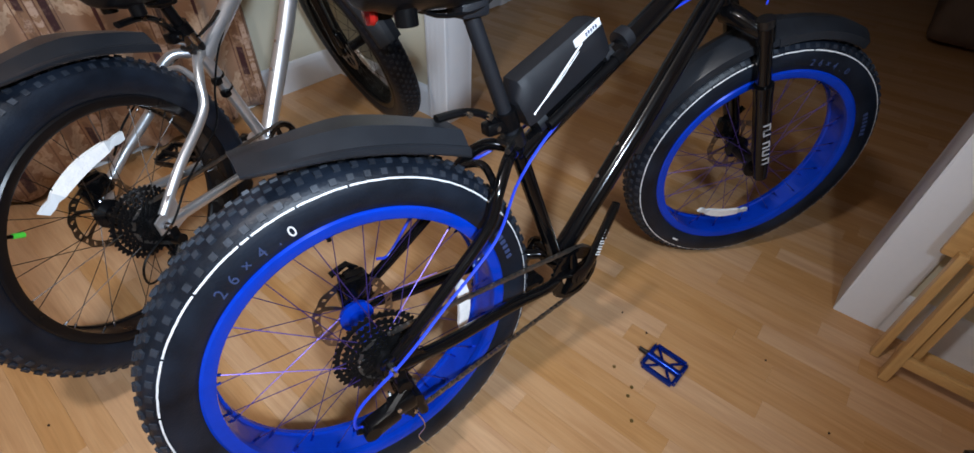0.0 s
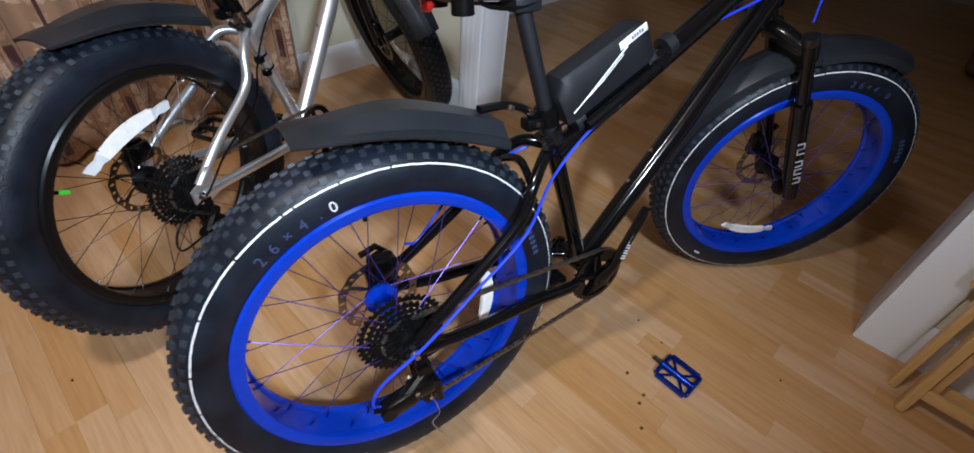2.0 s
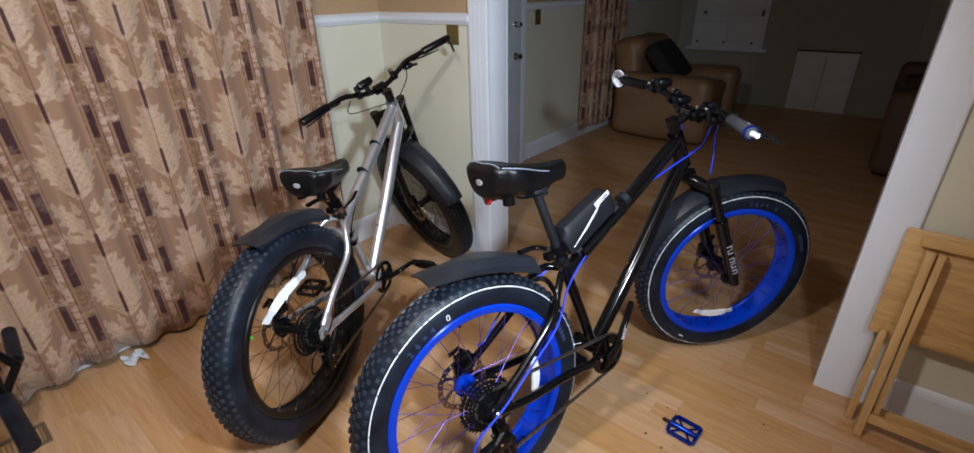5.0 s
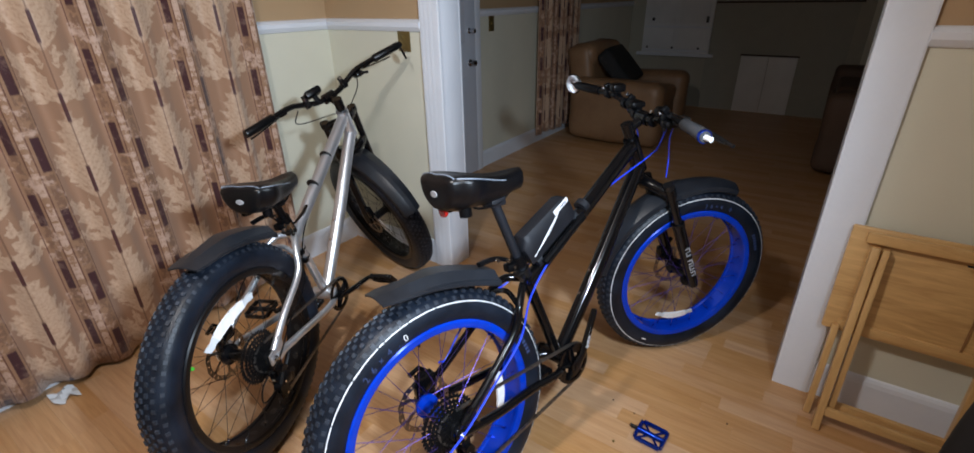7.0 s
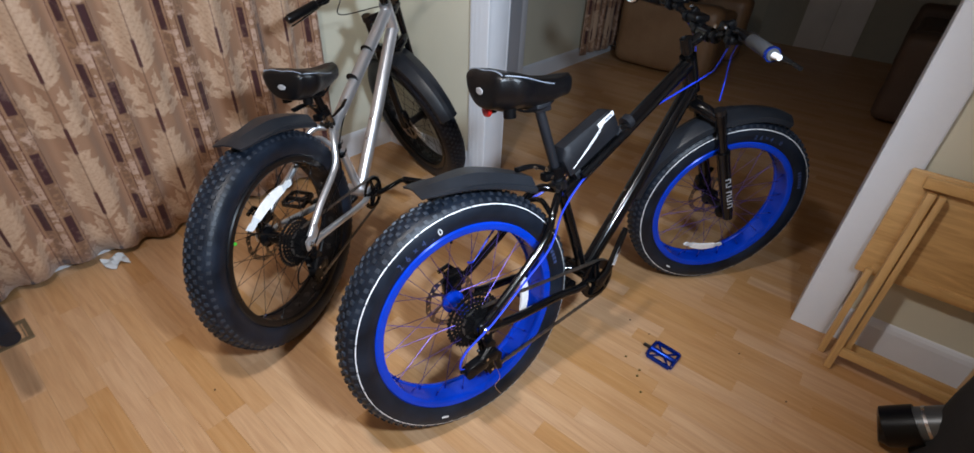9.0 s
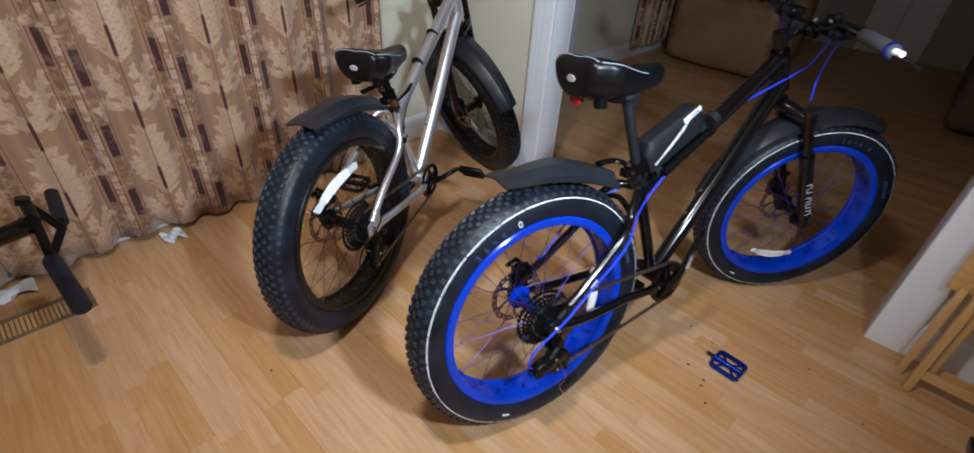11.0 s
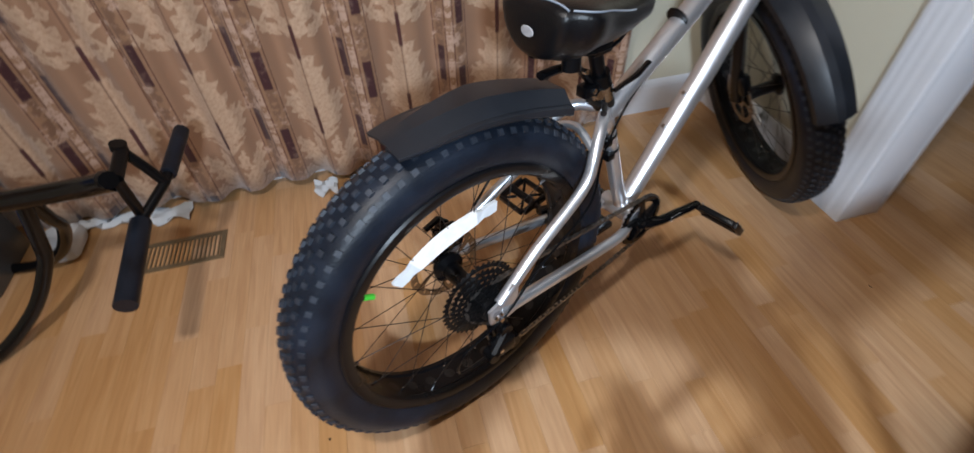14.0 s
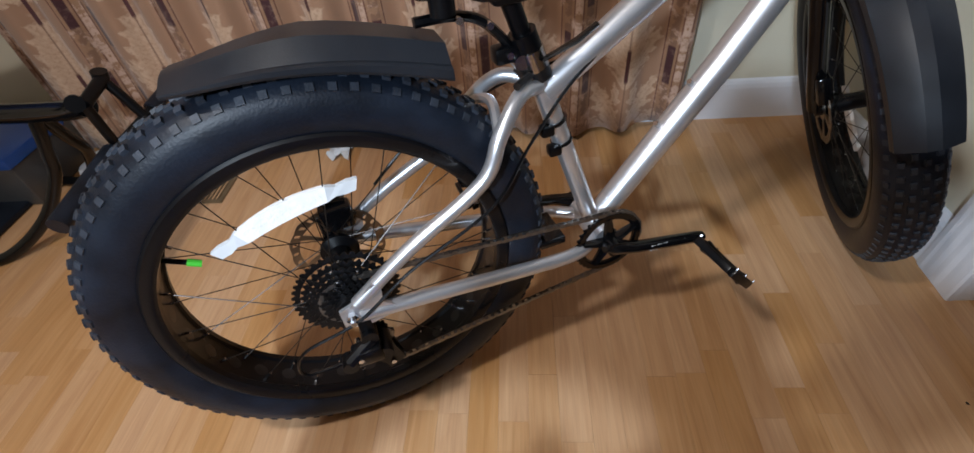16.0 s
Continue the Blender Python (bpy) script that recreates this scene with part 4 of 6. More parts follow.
def casing(name, x0, x1, side):
    """Fluted door casing with its jamb lining and plinth."""
    bm = B()
    w = x1 - x0
    inner = x1 if side < 0 else x0
    prof = [(0, 0), (0, -0.016), (0.004, -0.018), (0.096, -0.018), (0.1, -0.016), (0.1, 0)] if side > 0 else [(0, 0), (0, -0.016), (0.012, -0.018), (0.02, -0.0172), (0.032, -0.018), (0.044, -0.0172), (0.056, -0.018), (0.068, -0.0172), (0.08, -0.018), (0.095, -0.018), (0.1, -0.016), (0.1, 0)]
    s = w / 0.1
    rows = [[bm.verts.new((x0 + d * s, y - 0.001, z)) for d, y in prof] for z in (0, OPH + 0.1)]
    for i in range(len(prof)):
        j = (i + 1) % len(prof)
        bm.faces.new((rows[0][i], rows[0][j], rows[1][j], rows[1][i]))
    bm.faces.new(rows[0]); bm.faces.new(rows[1][::-1])
    ob = tagged(part(name, bm, WHITE, smooth=False), "white painted fluted door casing", "trim", kind="structure")
    jb = B()
    box(jb, (inner + (-0.0095 if side < 0 else 0.0095), TH / 2, OPH / 2), (0.019, TH + 0.01, OPH), bevel=0.002)
    part("jamb", jb, WHITE, ob)
    fb = B()
    box(fb, ((x0 + x1) / 2, TH + 0.009, OPH / 2), (w, 0.018, OPH + 0.1), bevel=0.003)
    part("rear_casing", fb, WHITE, ob)
    return ob
casing("trim_opening_left", OP0 - 0.115, OP0, -1)
casing("trim_opening_right", OP1, OP1 + 0.115, 1)
hd = slab("trim_opening_head", (OP0, -0.02, OPH), (OP1, TH + 0.02, OPH + 0.1), WHITE, label="white painted head casing over the opening", category="trim", bevel=0.004)

# ---- the next room ----
two_tone("wall_far_left", (FX0 - 0.12, TH, -0.05), (FX0, FY, H), "cream and tan wall of the dark next room")
slab("wall_far_end", (FX0 - 0.12, FY, -0.05), (FX1, FY + 0.12, H), mat("olive_grey_paint", (0.42, 0.405, 0.33), 0.6, spread=0.06, scale=3), label="pale wall at the end of the dark room")
two_tone("wall_far_right", (FX1, TH, -0.05), (FX1 + 0.12, FY + 0.12, H), "wall of the dark next room")
profile_run("baseboard_far_left", (FX0, 1.45, 0), (FX0, FY, 0), BASE, (1, 0, 0), WHITE, "white painted wooden baseboard", "baseboard")
profile_run("chair_rail_far_left", (FX0, 1.45, RAIL), (FX0, FY, RAIL), CHAIR, (1, 0, 0), WHITE, "white painted chair rail moulding", "trim")

# ---- lamp over the room ----
lf = thing("ceiling_light", pose(LAMP[0], LAMP[1], H), "plain round white ceiling light with bare bulb", "ceiling light")
bm = B(); lathe(bm, [(0.0, 0.0), (0.06, 0.0), (0.055, 0.03), (0.02, 0.045), (0.018, H - LAMP[2] - 0.12), (0.0, H - LAMP[2] - 0.12)], closed=False, seg=24)
part("ceiling_rose", bm, WHITE, lf, m=Matrix.Rotation(radians(-90), 4, "X"))

# ---- bicycles ----
def placed(cx, cy, heading, lean):
    return pose(cx, cy, 0, 0, 0, heading) @ pose(0, 0, 0, -lean)

M_BLUE = placed(-0.675, -1.129, 74.3, 9.5)
root, fm, fr, K = bicycle("fat_tyre_bicycle", M_BLUE, -27, False, BLACK, True,
    "black fat-tyre mountain bike with blue rims leaning on its stand", 0.985, 0.115, ((-28, 22), (-122, -72)), 66, False)
M_SILVER = placed(-1.366, -1.253, 112.4, 3.9)
root2, fm2, fr2, K2 = bicycle("fat_tyre_bicycle", M_SILVER, 58, True, SILVER, False,
    "silver fat-tyre mountain bike with black rims by the curtains", 0.845, 0.19, ((138, 70), (-60, -10)), -9, True)

# blue bike: housings, bag, stand, mirror
st, hl, hh = K["st_top"], K["head_lo"], K["head_hi"]
tt0, tt1 = st, hh - UP * 0.028
td = (tt1 - tt0).normalized()
tn = Vector((-td.z, 0, td.x))
def on_tt(d, side=-0.02, up=0.0):
    return tt0 + td * d + tn * up + Vector((0, side, 0))
cable("shift_cable", [on_tt(0.42, -0.016, -0.02), on_tt(0.25, -0.018, -0.018), on_tt(0.08, -0.024, -0.02), (st.x - 0.02, -0.036, st.z - 0.06), (st.x - 0.11, -0.082, st.z - 0.13), (0.12, -0.098, R + 0.075), (0.02, -0.108, R + 0.012), (-0.07, -0.112, R - 0.035), (-0.085, -0.108, R - 0.085), (-0.03, -0.108, R - 0.09)], BLUECABLE, root, 0.003)
cable("brake_cable", [on_tt(0.42, 0.012, -0.022), on_tt(0.2, 0.016, -0.02), (st.x - 0.02, 0.04, st.z - 0.02), (st.x - 0.10, 0.085, st.z - 0.06), (0.17, 0.09, R + 0.16), (0.10, 0.088, R + 0.09), (0.07, 0.08, R + 0.095)], BLUECABLE, root, 0.003)
bp = fm @ K["bar"](-0.17)
cable("front_brake_cable", [bp + Vector((0.02, 0, -0.02)), bp + Vector((0.07, 0.05, -0.08)), fm @ (K["crown"] + Vector((0.09, -0.02, 0.05))), fm @ (K["crown"] + Vector((0.05, -0.076, 0.01)))], BLUECABLE, root, 0.0022)
bp2 = fm @ K["bar"](-0.12)
cable("front_shift_cable", [bp2 + Vector((0.02, 0, -0.02)), bp2 + Vector((0.06, 0.06, -0.10)), hl + Vector((0.03, -0.03, 0.05)), on_tt(0.42, -0.016, -0.02)], BLUECABLE, root, 0.003)
bp3 = fm @ K["bar"](0.15)
cable("rear_brake_hose", [bp3 + Vector((0.02, 0, -0.02)), bp3 + Vector((0.05, -0.03, -0.10)), hl + Vector((0.02, 0.03, 0.06)), on_tt(0.42, 0.012, -0.022)], BLUECABLE, root, 0.003)
wire = tube(B(), smoothline([(0.02, -0.1, R - 0.12), (0.03, -0.115, R - 0.17), (0.015, -0.11, R - 0.20), (0.028, -0.12, R - 0.23)], 5), 0.0012, 5)
part("cable_end", wire, CHROME, root, "frayed steel cable end")

bag = B()
rows = []
for k in range(13):
    t_ = k / 12
    d_ = 0.03 + 0.215 * t_
    h_ = 0.088 * (1 - 0.12 * t_) * (0.72 if k == 0 else 1) * (0.88 if k == 12 else 1)
    w_ = 0.029 * (0.8 if k in (0, 12) else 1)
    sec = [(-w_, 0.0), (-w_ * 1.06, h_ * 0.4), (-w_, h_ * 0.85), (-w_ * 0.7, h_), (w_ * 0.7, h_), (w_, h_ * 0.85), (w_ * 1.06, h_ * 0.4), (w_, 0.0)]
    rows.append([bag.verts.new(tt0 + td * d_ + tn * (0.021 + hh_) + Vector((0, y_, 0))) for y_, hh_ in sec])
for A_, C_ in zip(rows, rows[1:]):
    for i in range(8):
        bag.faces.new((A_[i], A_[(i + 1) % 8], C_[(i + 1) % 8], C_[i]))
bag.faces.new(rows[0]); bag.faces.new(rows[-1][::-1])
fb_ = part("frame_bag", bag, BAG, root, "slim black top-tube bag with silver piping")
for k, h1 in enumerate((0.066, 0.060, 0.052)):
    sl = B(); tube(sl, [tt0 + td * 0.045 + tn * (0.021 + 0.018 + 0.001 * k) + Vector((0, -0.0305, 0)), tt0 + td * 0.12 + tn * (0.021 + (0.018 + h1) / 2) + Vector((0, -0.0312, 0)), tt0 + td * (0.20 - 0.012 * k) + tn * (0.021 + h1) + Vector((0, -0.0300, 0))], 0.0009, 5)
    part("bag_piping", sl, SHINE, fb_)
fl = B(); mtx = Matrix.Translation(tt0 + td * 0.205 + tn * 0.090 + Vector((0, -0.0292, 0))) @ Matrix(((td.x, 0, tn.x, 0), (0, 1, 0, 0), (td.z, 0, tn.z, 0), (0, 0, 0, 1)))
box(fl, (0, 0, 0), (0.066, 0.0024, 0.015), mtx, bevel=0.0008)
part("bag_flash", fl, SHINE, fb_, "silver reflective flash with dark marks")
fk_ = B()
for i in range(5):
    box(fk_, (-0.004 + 0.006 * i, -0.0018, 0.001 * (i % 2)), (0.003, 0.001, 0.006), mtx)
part("bag_mark", fk_, DIMPRINT, fb_, smooth=False)
for d_ in (0.06, 0.245, 0.30):
    sb_ = B(); tube(sb_, [tt0 + td * d_ - td * 0.011, tt0 + td * d_ + td * 0.011], 0.0235, 14)
    part("strap", sb_, BAG, root)
pump = B(); tube(pump, [on_tt(0.06, -0.034, 0.0), on_tt(0.25, -0.034, 0.002)], 0.0105, 10); tube(pump, [on_tt(0.24, -0.034, 0.002), on_tt(0.26, -0.034, 0.002)], 0.013, 10)
part("pump", pump, PLASTIC, root, "slim black mini pump")
def kickstand(rt):
    ks = B()
    tube(ks, smoothline([(BBX - 0.09, 0.03, BBZ - 0.01), (BBX - 0.10, 0.06, BBZ - 0.05), (BBX - 0.06, 0.15, 0.12), (BBX - 0.05, 0.19, 0.03 + 0.004)], 5), 0.008, 8)
    box(ks, (BBX - 0.09, 0.0, BBZ - 0.008), (0.05, 0.08, 0.016), bevel=0.003)
    part("kickstand", ks, BLACK, rt)
for rt in (root, root2):
    kickstand(rt)
def bar_mirror(rt, K_, fm_, y, out, tilt, k=1.0):
    p_ = K_["bar"](y)
    st_ = B(); tube(st_, [p_, p_ + Vector(out) * 0.6, p_ + Vector(out)], 0.004, 6); tube(st_, [p_, p_ + Vector((0, 0.012 if y > 0 else -0.012, 0))], 0.013, 10)
    a_ = part("mirror_stalk", st_, PLASTIC, K_["hbar"])
    mb = B(); lathe(mb, [(0.0, 0.0), (0.022 * k, 0.001), (0.024 * k, 0.005), (0.022 * k, 0.009), (0.0, 0.011)], closed=False, seg=24)
    part("mirror_shell", mb, PLASTIC, K_["hbar"], m=Matrix.Translation(p_ + Vector(out)) @ Matrix.Rotation(radians(tilt), 4, "Z"))
    mg = B(); lathe(mg, [(0.0, -0.0015), (0.0215 * k, -0.0012), (0.0215 * k, 0.0), (0.0, 0.0)], closed=False, seg=24)
    part("mirror_glass", mg, MIRROR, K_["hbar"], "small round bar-end mirror glass", m=Matrix.Translation(p_ + Vector(out)) @ Matrix.Rotation(radians(tilt), 4, "Z"))
bar_mirror(root, K, fm, 0.385, (-0.005, 0.036, 0.0), -66, 1.6)
bar_mirror(root2, K2, fm2, -0.385, (0.0, -0.012, -0.045), -35)
ge = B(); p_ = K["bar"](-0.388); tube(ge, [p_, p_ + Vector((0, -0.022, 0))], [0.008, 0.007], 10)
part("bar_end_plug", ge, REFLECT, K["hbar"])
bx = B(); p_ = K["bar"](-0.30); tube(bx, [K["bar"](-0.375), K["bar"](-0.384)], 0.0185, 12)
part("grip_ring", bx, BLUEALLOY, K["hbar"])

for yy_, sx, nm_, lb_ in ((0.07, (0.05, 0.06, 0.022), "display", "small black handlebar display"), (-0.09, (0.04, 0.035, 0.03), "bell", "round black bell"), (0.17, (0.05, 0.045, 0.028), "light_switch_box", "black handlebar control box")):
    q_ = K["bar"](yy_)
    hbx = B(); box(hbx, q_ + Vector((0.004, 0, 0.024)), sx, bevel=0.008); tube(hbx, [q_ + Vector((0, -0.012, 0)), q_ + Vector((0, 0.012, 0))], 0.0155, 10)
    part(nm_, hbx, PLASTIC, K["hbar"], lb_)
for K_, spots in ((K, ((-0.05, 20), (-0.14, -35), (0.05, 10), (0.115, 40), (0.205, -25))), (K2, ((-0.09, 15), (0.10, -20)))):
    for yy_, tl_ in spots:
        q_ = K_["bar"](yy_)
        cb_ = B(); tube(cb_, [q_ + Vector((0, -0.009, 0)), q_ + Vector((0, 0.009, 0))], 0.0185, 12)
        mm_ = Matrix.Translation(q_) @ Matrix.Rotation(radians(tl_), 4, "Y")
        box(cb_, (0.004, 0, 0.026), (0.022, 0.016, 0.02), mm_, bevel=0.004)
        cc_ = part("bar_clamp", cb_, PLASTIC, K_["hbar"])
        part("bolt", tube(B(), [mm_ @ Vector((-0.011, 0.004, 0.026)), mm_ @ Vector((-0.017, 0.004, 0.026))], 0.0062, 8), CHROME, cc_)
sg = B(); q_ = K["bar"](-0.19); tube(sg, smoothline([q_ + Vector((0.03, 0, -0.012)), q_ + Vector((0.075, -0.03, -0.03)), q_ + Vector((0.085, -0.10, -0.045)), q_ + Vector((0.08, -0.16, -0.05))], 4), 0.0055, 8)
part("brake_lever_blade", sg, STEEL, K["hbar"])

# silver bike: cables, clip-on device, strapped lock
st, hl, hh = K2["st_top"], K2["head_lo"], K2["head_hi"]
CABLE = PLASTIC
tt0, tt1 = st, hh - UP * 0.028
td = (tt1 - tt0).normalized(); tn = Vector((-td.z, 0, td.x))
cable("shift_cable", [on_tt(0.42, -0.012, -0.024), on_tt(0.25, -0.014, -0.022), on_tt(0.06, -0.02, -0.03), (st.x - 0.03, -0.04, st.z - 0.085), (st.x - 0.115, -0.086, st.z - 0.145), (0.10, -0.102, R + 0.055), (0.01, -0.112, R + 0.0), (-0.085, -0.112, R - 0.03), (-0.10, -0.108, R - 0.085), (-0.03, -0.108, R - 0.09)], CABLE, root2, 0.0026)
cable("brake_cable", [on_tt(0.05, 0.016, -0.02), (st.x - 0.03, 0.045, st.z - 0.02), (st.x - 0.11, 0.088, st.z - 0.07), (0.16, 0.09, R + 0.15), (0.09, 0.08, R + 0.10)], CABLE, root2, 0.0026)
for yy_, dx in ((-0.16, 0.02), (0.15, 0.035)):
    bp_ = fm2 @ K2["bar"](yy_)
    cable("bar_cable", [bp_ + Vector((0.01, 0, -0.02)), bp_ + Vector((0.03, 0.02, -0.08)), hl + Vector((0.04, 0.02, 0.09)), on_tt(0.43, -0.012, -0.024)], CABLE, root2, 0.0024)
for d_ in (0.22, 0.37):
    rb = B(); tube(rb, [tt0 + td * d_, tt0 + td * (d_ + 0.004)], 0.0217 + 0.006 * d_, 14)
    part("tube_band", rb, PLASTIC, root2, "thin black band on the top tube")
for f_ in (0.62, 0.74):
    p_ = K2["BB"] + K2["st_dir"] * 0.345 * f_
    rb = B(); tube(rb, [p_, p_ + K2["st_dir"] * 0.006], 0.0185, 12); box(rb, p_ + Vector((-0.02, -0.012, -0.004)), (0.022, 0.02, 0.018), bevel=0.004)
    part("tube_clip", rb, PLASTIC, root2, "black strap clip on the seat tube")
bj = B(); p_ = BBX; tube(bj, [K2["BB"] + (hl - K2["BB"]) * 0.075, K2["BB"] + (hl - K2["BB"]) * 0.078], 0.0226, 14)
part("weld_ring", bj, STEEL, root2)
dv = B(); p_ = K2["bar"](0.055) + Vector((0.0, 0, 0.045)); box(dv, p_, (0.055, 0.075, 0.03), Matrix.Translation(p_) @ Matrix.Rotation(radians(18), 4, "Y") @ Matrix.Translation(-p_), bevel=0.010); tube(dv, [K2["bar"](0.05), p_], 0.012, 8)
part("phone_mount", dv, PLASTIC, K2["hbar"], "chunky black clamp mount")
ql = B(); tube(ql, [st + Vector((0.0, -0.022, 0.03)), st + Vector((0.045, -0.036, 0.052)), st + Vector((0.075, -0.036, 0.068))], [0.006, 0.008, 0.007], 8, flat=0.5)
part("quick_release_lever", ql, BLACK, root2)
qc = B(); tube(qc, [st + K2["st_dir"] * 0.014, st + K2["st_dir"] * 0.044], 0.0225, 14); tube(qc, [st + Vector((-0.03, -0.018, 0.03)), st + Vector((-0.03, 0.018, 0.03))], 0.011, 10)
part("quick_release_clamp", qc, CHROME, root2)

# ---- curtains ----
def curtain_cloth():
    """Tan damask with pale leaf medallions and broken maroon stripes; u across and v up, in metres."""
    m = bpy.data.materials.new("damask")
    m.use_nodes = True
    nt = m.node_tree; n, l = nt.nodes, nt.links
    b = n["Principled BSDF"]
    uv = n.new("ShaderNodeUVMap"); uv.uv_map = "cloth"
    sp = n.new("ShaderNodeSeparateXYZ"); l.new(uv.outputs[0], sp.inputs[0])
    def M(op, a, c=None, d=None, clamp=False):
        x = n.new("ShaderNodeMath"); x.operation = op; x.use_clamp = clamp
        for i, v in enumerate((a, c, d)):
            if v is None:
                continue
            if isinstance(v, (int, float)):
                x.inputs[i].default_value = v
            else:
                l.new(v, x.inputs[i])
        return x.outputs[0]
    def step(e0, e1, v):
        x = n.new("ShaderNodeMapRange"); x.interpolation_type = "SMOOTHSTEP"
        x.inputs["From Min"].default_value, x.inputs["From Max"].default_value = e0, e1
        l.new(v, x.inputs["Value"])
        return x.outputs[0]
    u, v = sp.outputs["X"], sp.outputs["Y"]
    W = 0.34
    f = M("FRACT", M("DIVIDE", u, W))
    p = M("MULTIPLY", M("ABSOLUTE", M("SUBTRACT", f, 0.5)), W)       # 0 at a band's middle, 0.17 at its edge
    col = M("FLOOR", M("DIVIDE", u, W))
    # lacy leaf edges, mirrored about the band's middle
    cv = n.new("ShaderNodeCombineXYZ"); l.new(p, cv.inputs["X"]); l.new(v, cv.inputs["Y"])
    vo = n.new("ShaderNodeTexVoronoi"); vo.inputs["Scale"].default_value = 52; l.new(cv.outputs[0], vo.inputs["Vector"])
    no = n.new("ShaderNodeTexNoise"); no.inputs["Scale"].default_value = 46; no.inputs["Detail"].default_value = 5; l.new(cv.outputs[0], no.inputs["Vector"])
    fn = n.new("ShaderNodeTexNoise"); fn.inputs["Scale"].default_value = 150; fn.inputs["Detail"].default_value = 2; l.new(cv.outputs[0], fn.inputs["Vector"])
    n3 = n.new("ShaderNodeTexNoise"); n3.inputs["Scale"].default_value = 95; n3.inputs["Detail"].default_value = 3; l.new(cv.outputs[0], n3.inputs["Vector"])
    edge = M("MULTIPLY_ADD", M("SUBTRACT", no.outputs["Fac"], 0.5), 0.030, M("MULTIPLY_ADD", M("SUBTRACT", fn.outputs["Fac"], 0.5), 0.018, M("MULTIPLY", M("SUBTRACT", vo.outputs["Distance"], 0.4), 0.020)))
    PER = 0.52
    q = M("MULTIPLY", M("FRACT", M("DIVIDE", v, PER)), PER)
    def frond(pc, qc, deg, A_, B_, lobe, k):
        """A serrated leaf: half-length A_ along deg, half-width B_, with lobes along its edge."""
        co, si = math.cos(radians(deg)), math.sin(radians(deg))
        dp, dq = M("SUBTRACT", p, pc), M("SUBTRACT", q, qc)
        a_ = M("MULTIPLY_ADD", dp, co, M("MULTIPLY", dq, si))
        b_ = M("ABSOLUTE", M("MULTIPLY_ADD", dp, -si, M("MULTIPLY", dq, co)))
        s_ = M("MULTIPLY", M("ABSOLUTE", M("SINE", M("MULTIPLY_ADD", a_, k, M("MULTIPLY", b_, -k * 0.8)))), lobe)
        w_ = M("ADD", b_, M("ADD", s_, edge))
        d = M("ADD", M("POWER", M("ABSOLUTE", M("DIVIDE", a_, A_)), 2.0), M("POWER", M("ABSOLUTE", M("DIVIDE", w_, B_)), 2.0))
        return step(1.04, 0.80, d)
    leaf = None
    for args in ((0.0, 0.345, 90, 0.165, 0.088, 0.030, 62), (0.052, 0.285, 58, 0.085, 0.040, 0.014, 80), (0.056, 0.105, 62, 0.115, 0.044, 0.016, 70), (0.078, 0.045, 35, 0.055, 0.028, 0.010, 90), (0.030, 0.165, 80, 0.040, 0.022, 0.008, 90)):
        fr1 = frond(*args)
        leaf = fr1 if leaf is None else M("MAXIMUM", leaf, fr1)
    # feathered veins within the leaves
    vein = M("MULTIPLY_ADD", M("SINE", M("MULTIPLY_ADD", v, 230.0, M("MULTIPLY_ADD", p, -300.0, M("MULTIPLY", no.outputs["Fac"], 9.0)))), 0.5, 0.5)
    lace = step(0.36, 0.50, n3.outputs["Fac"])
    leaf = M("MULTIPLY", leaf, M("MULTIPLY_ADD", step(0.1, 0.6, vein), 0.16, M("MULTIPLY_ADD", lace, 0.38, 0.46)))
    # seam stripe down the middle of each band, broken
    seam = M("MULTIPLY", step(0.0065, 0.0045, p), step(0.28, 0.33, M("ABSOLUTE", M("SUBTRACT", M("FRACT", M("DIVIDE", v, 0.26)), 0.5))))
    # maroon panels between the bands
    s1 = M("MULTIPLY", step(0.121, 0.124, p), step(0.149, 0.146, p))
    bl = step(0.25, 0.285, M("ABSOLUTE", M("SUBTRACT", M("FRACT", M("DIVIDE", M("MULTIPLY_ADD", col, 0.07, v), 0.26)), 0.5)))
    vine = step(0.50, 0.56, no.outputs["Fac"])
    maroon = M("MULTIPLY", s1, M("MAXIMUM", bl, M("MULTIPLY", M("SUBTRACT", 1.0, vine), 0.35)))
    lines = M("MAXIMUM", M("MULTIPLY", step(0.1105, 0.1115, p), step(0.1150, 0.1140, p)), M("MULTIPLY", step(0.1550, 0.1560, p), step(0.1600, 0.1590, p)))
    n2 = n.new("ShaderNodeTexNoise"); n2.inputs["Scale"].default_value = 17; n2.inputs["Detail"].default_value = 6; n2.inputs["Roughness"].default_value = 0.7; l.new(uv.outputs[0], n2.inputs["Vector"])
    pale2 = M("MAXIMUM", M("MULTIPLY", step(0.158, 0.162, p), step(0.44, 0.52, no.outputs["Fac"])), M("MULTIPLY", step(0.104, 0.110, p), M("MULTIPLY", step(0.50, 0.62, n2.outputs["Fac"]), M("SUBTRACT", 1.0, M("MULTIPLY", bl, 0.8)))))
    def mix(fac, a, c):
        x = n.new("ShaderNodeMix"); x.data_type = "RGBA"
        l.new(fac, x.inputs[0])
        for i, q in ((6, a), (7, c)):
            if isinstance(q, tuple):
                x.inputs[i].default_value = (*q, 1)
            else:
                l.new(q, x.inputs[i])
        return x.outputs[2]
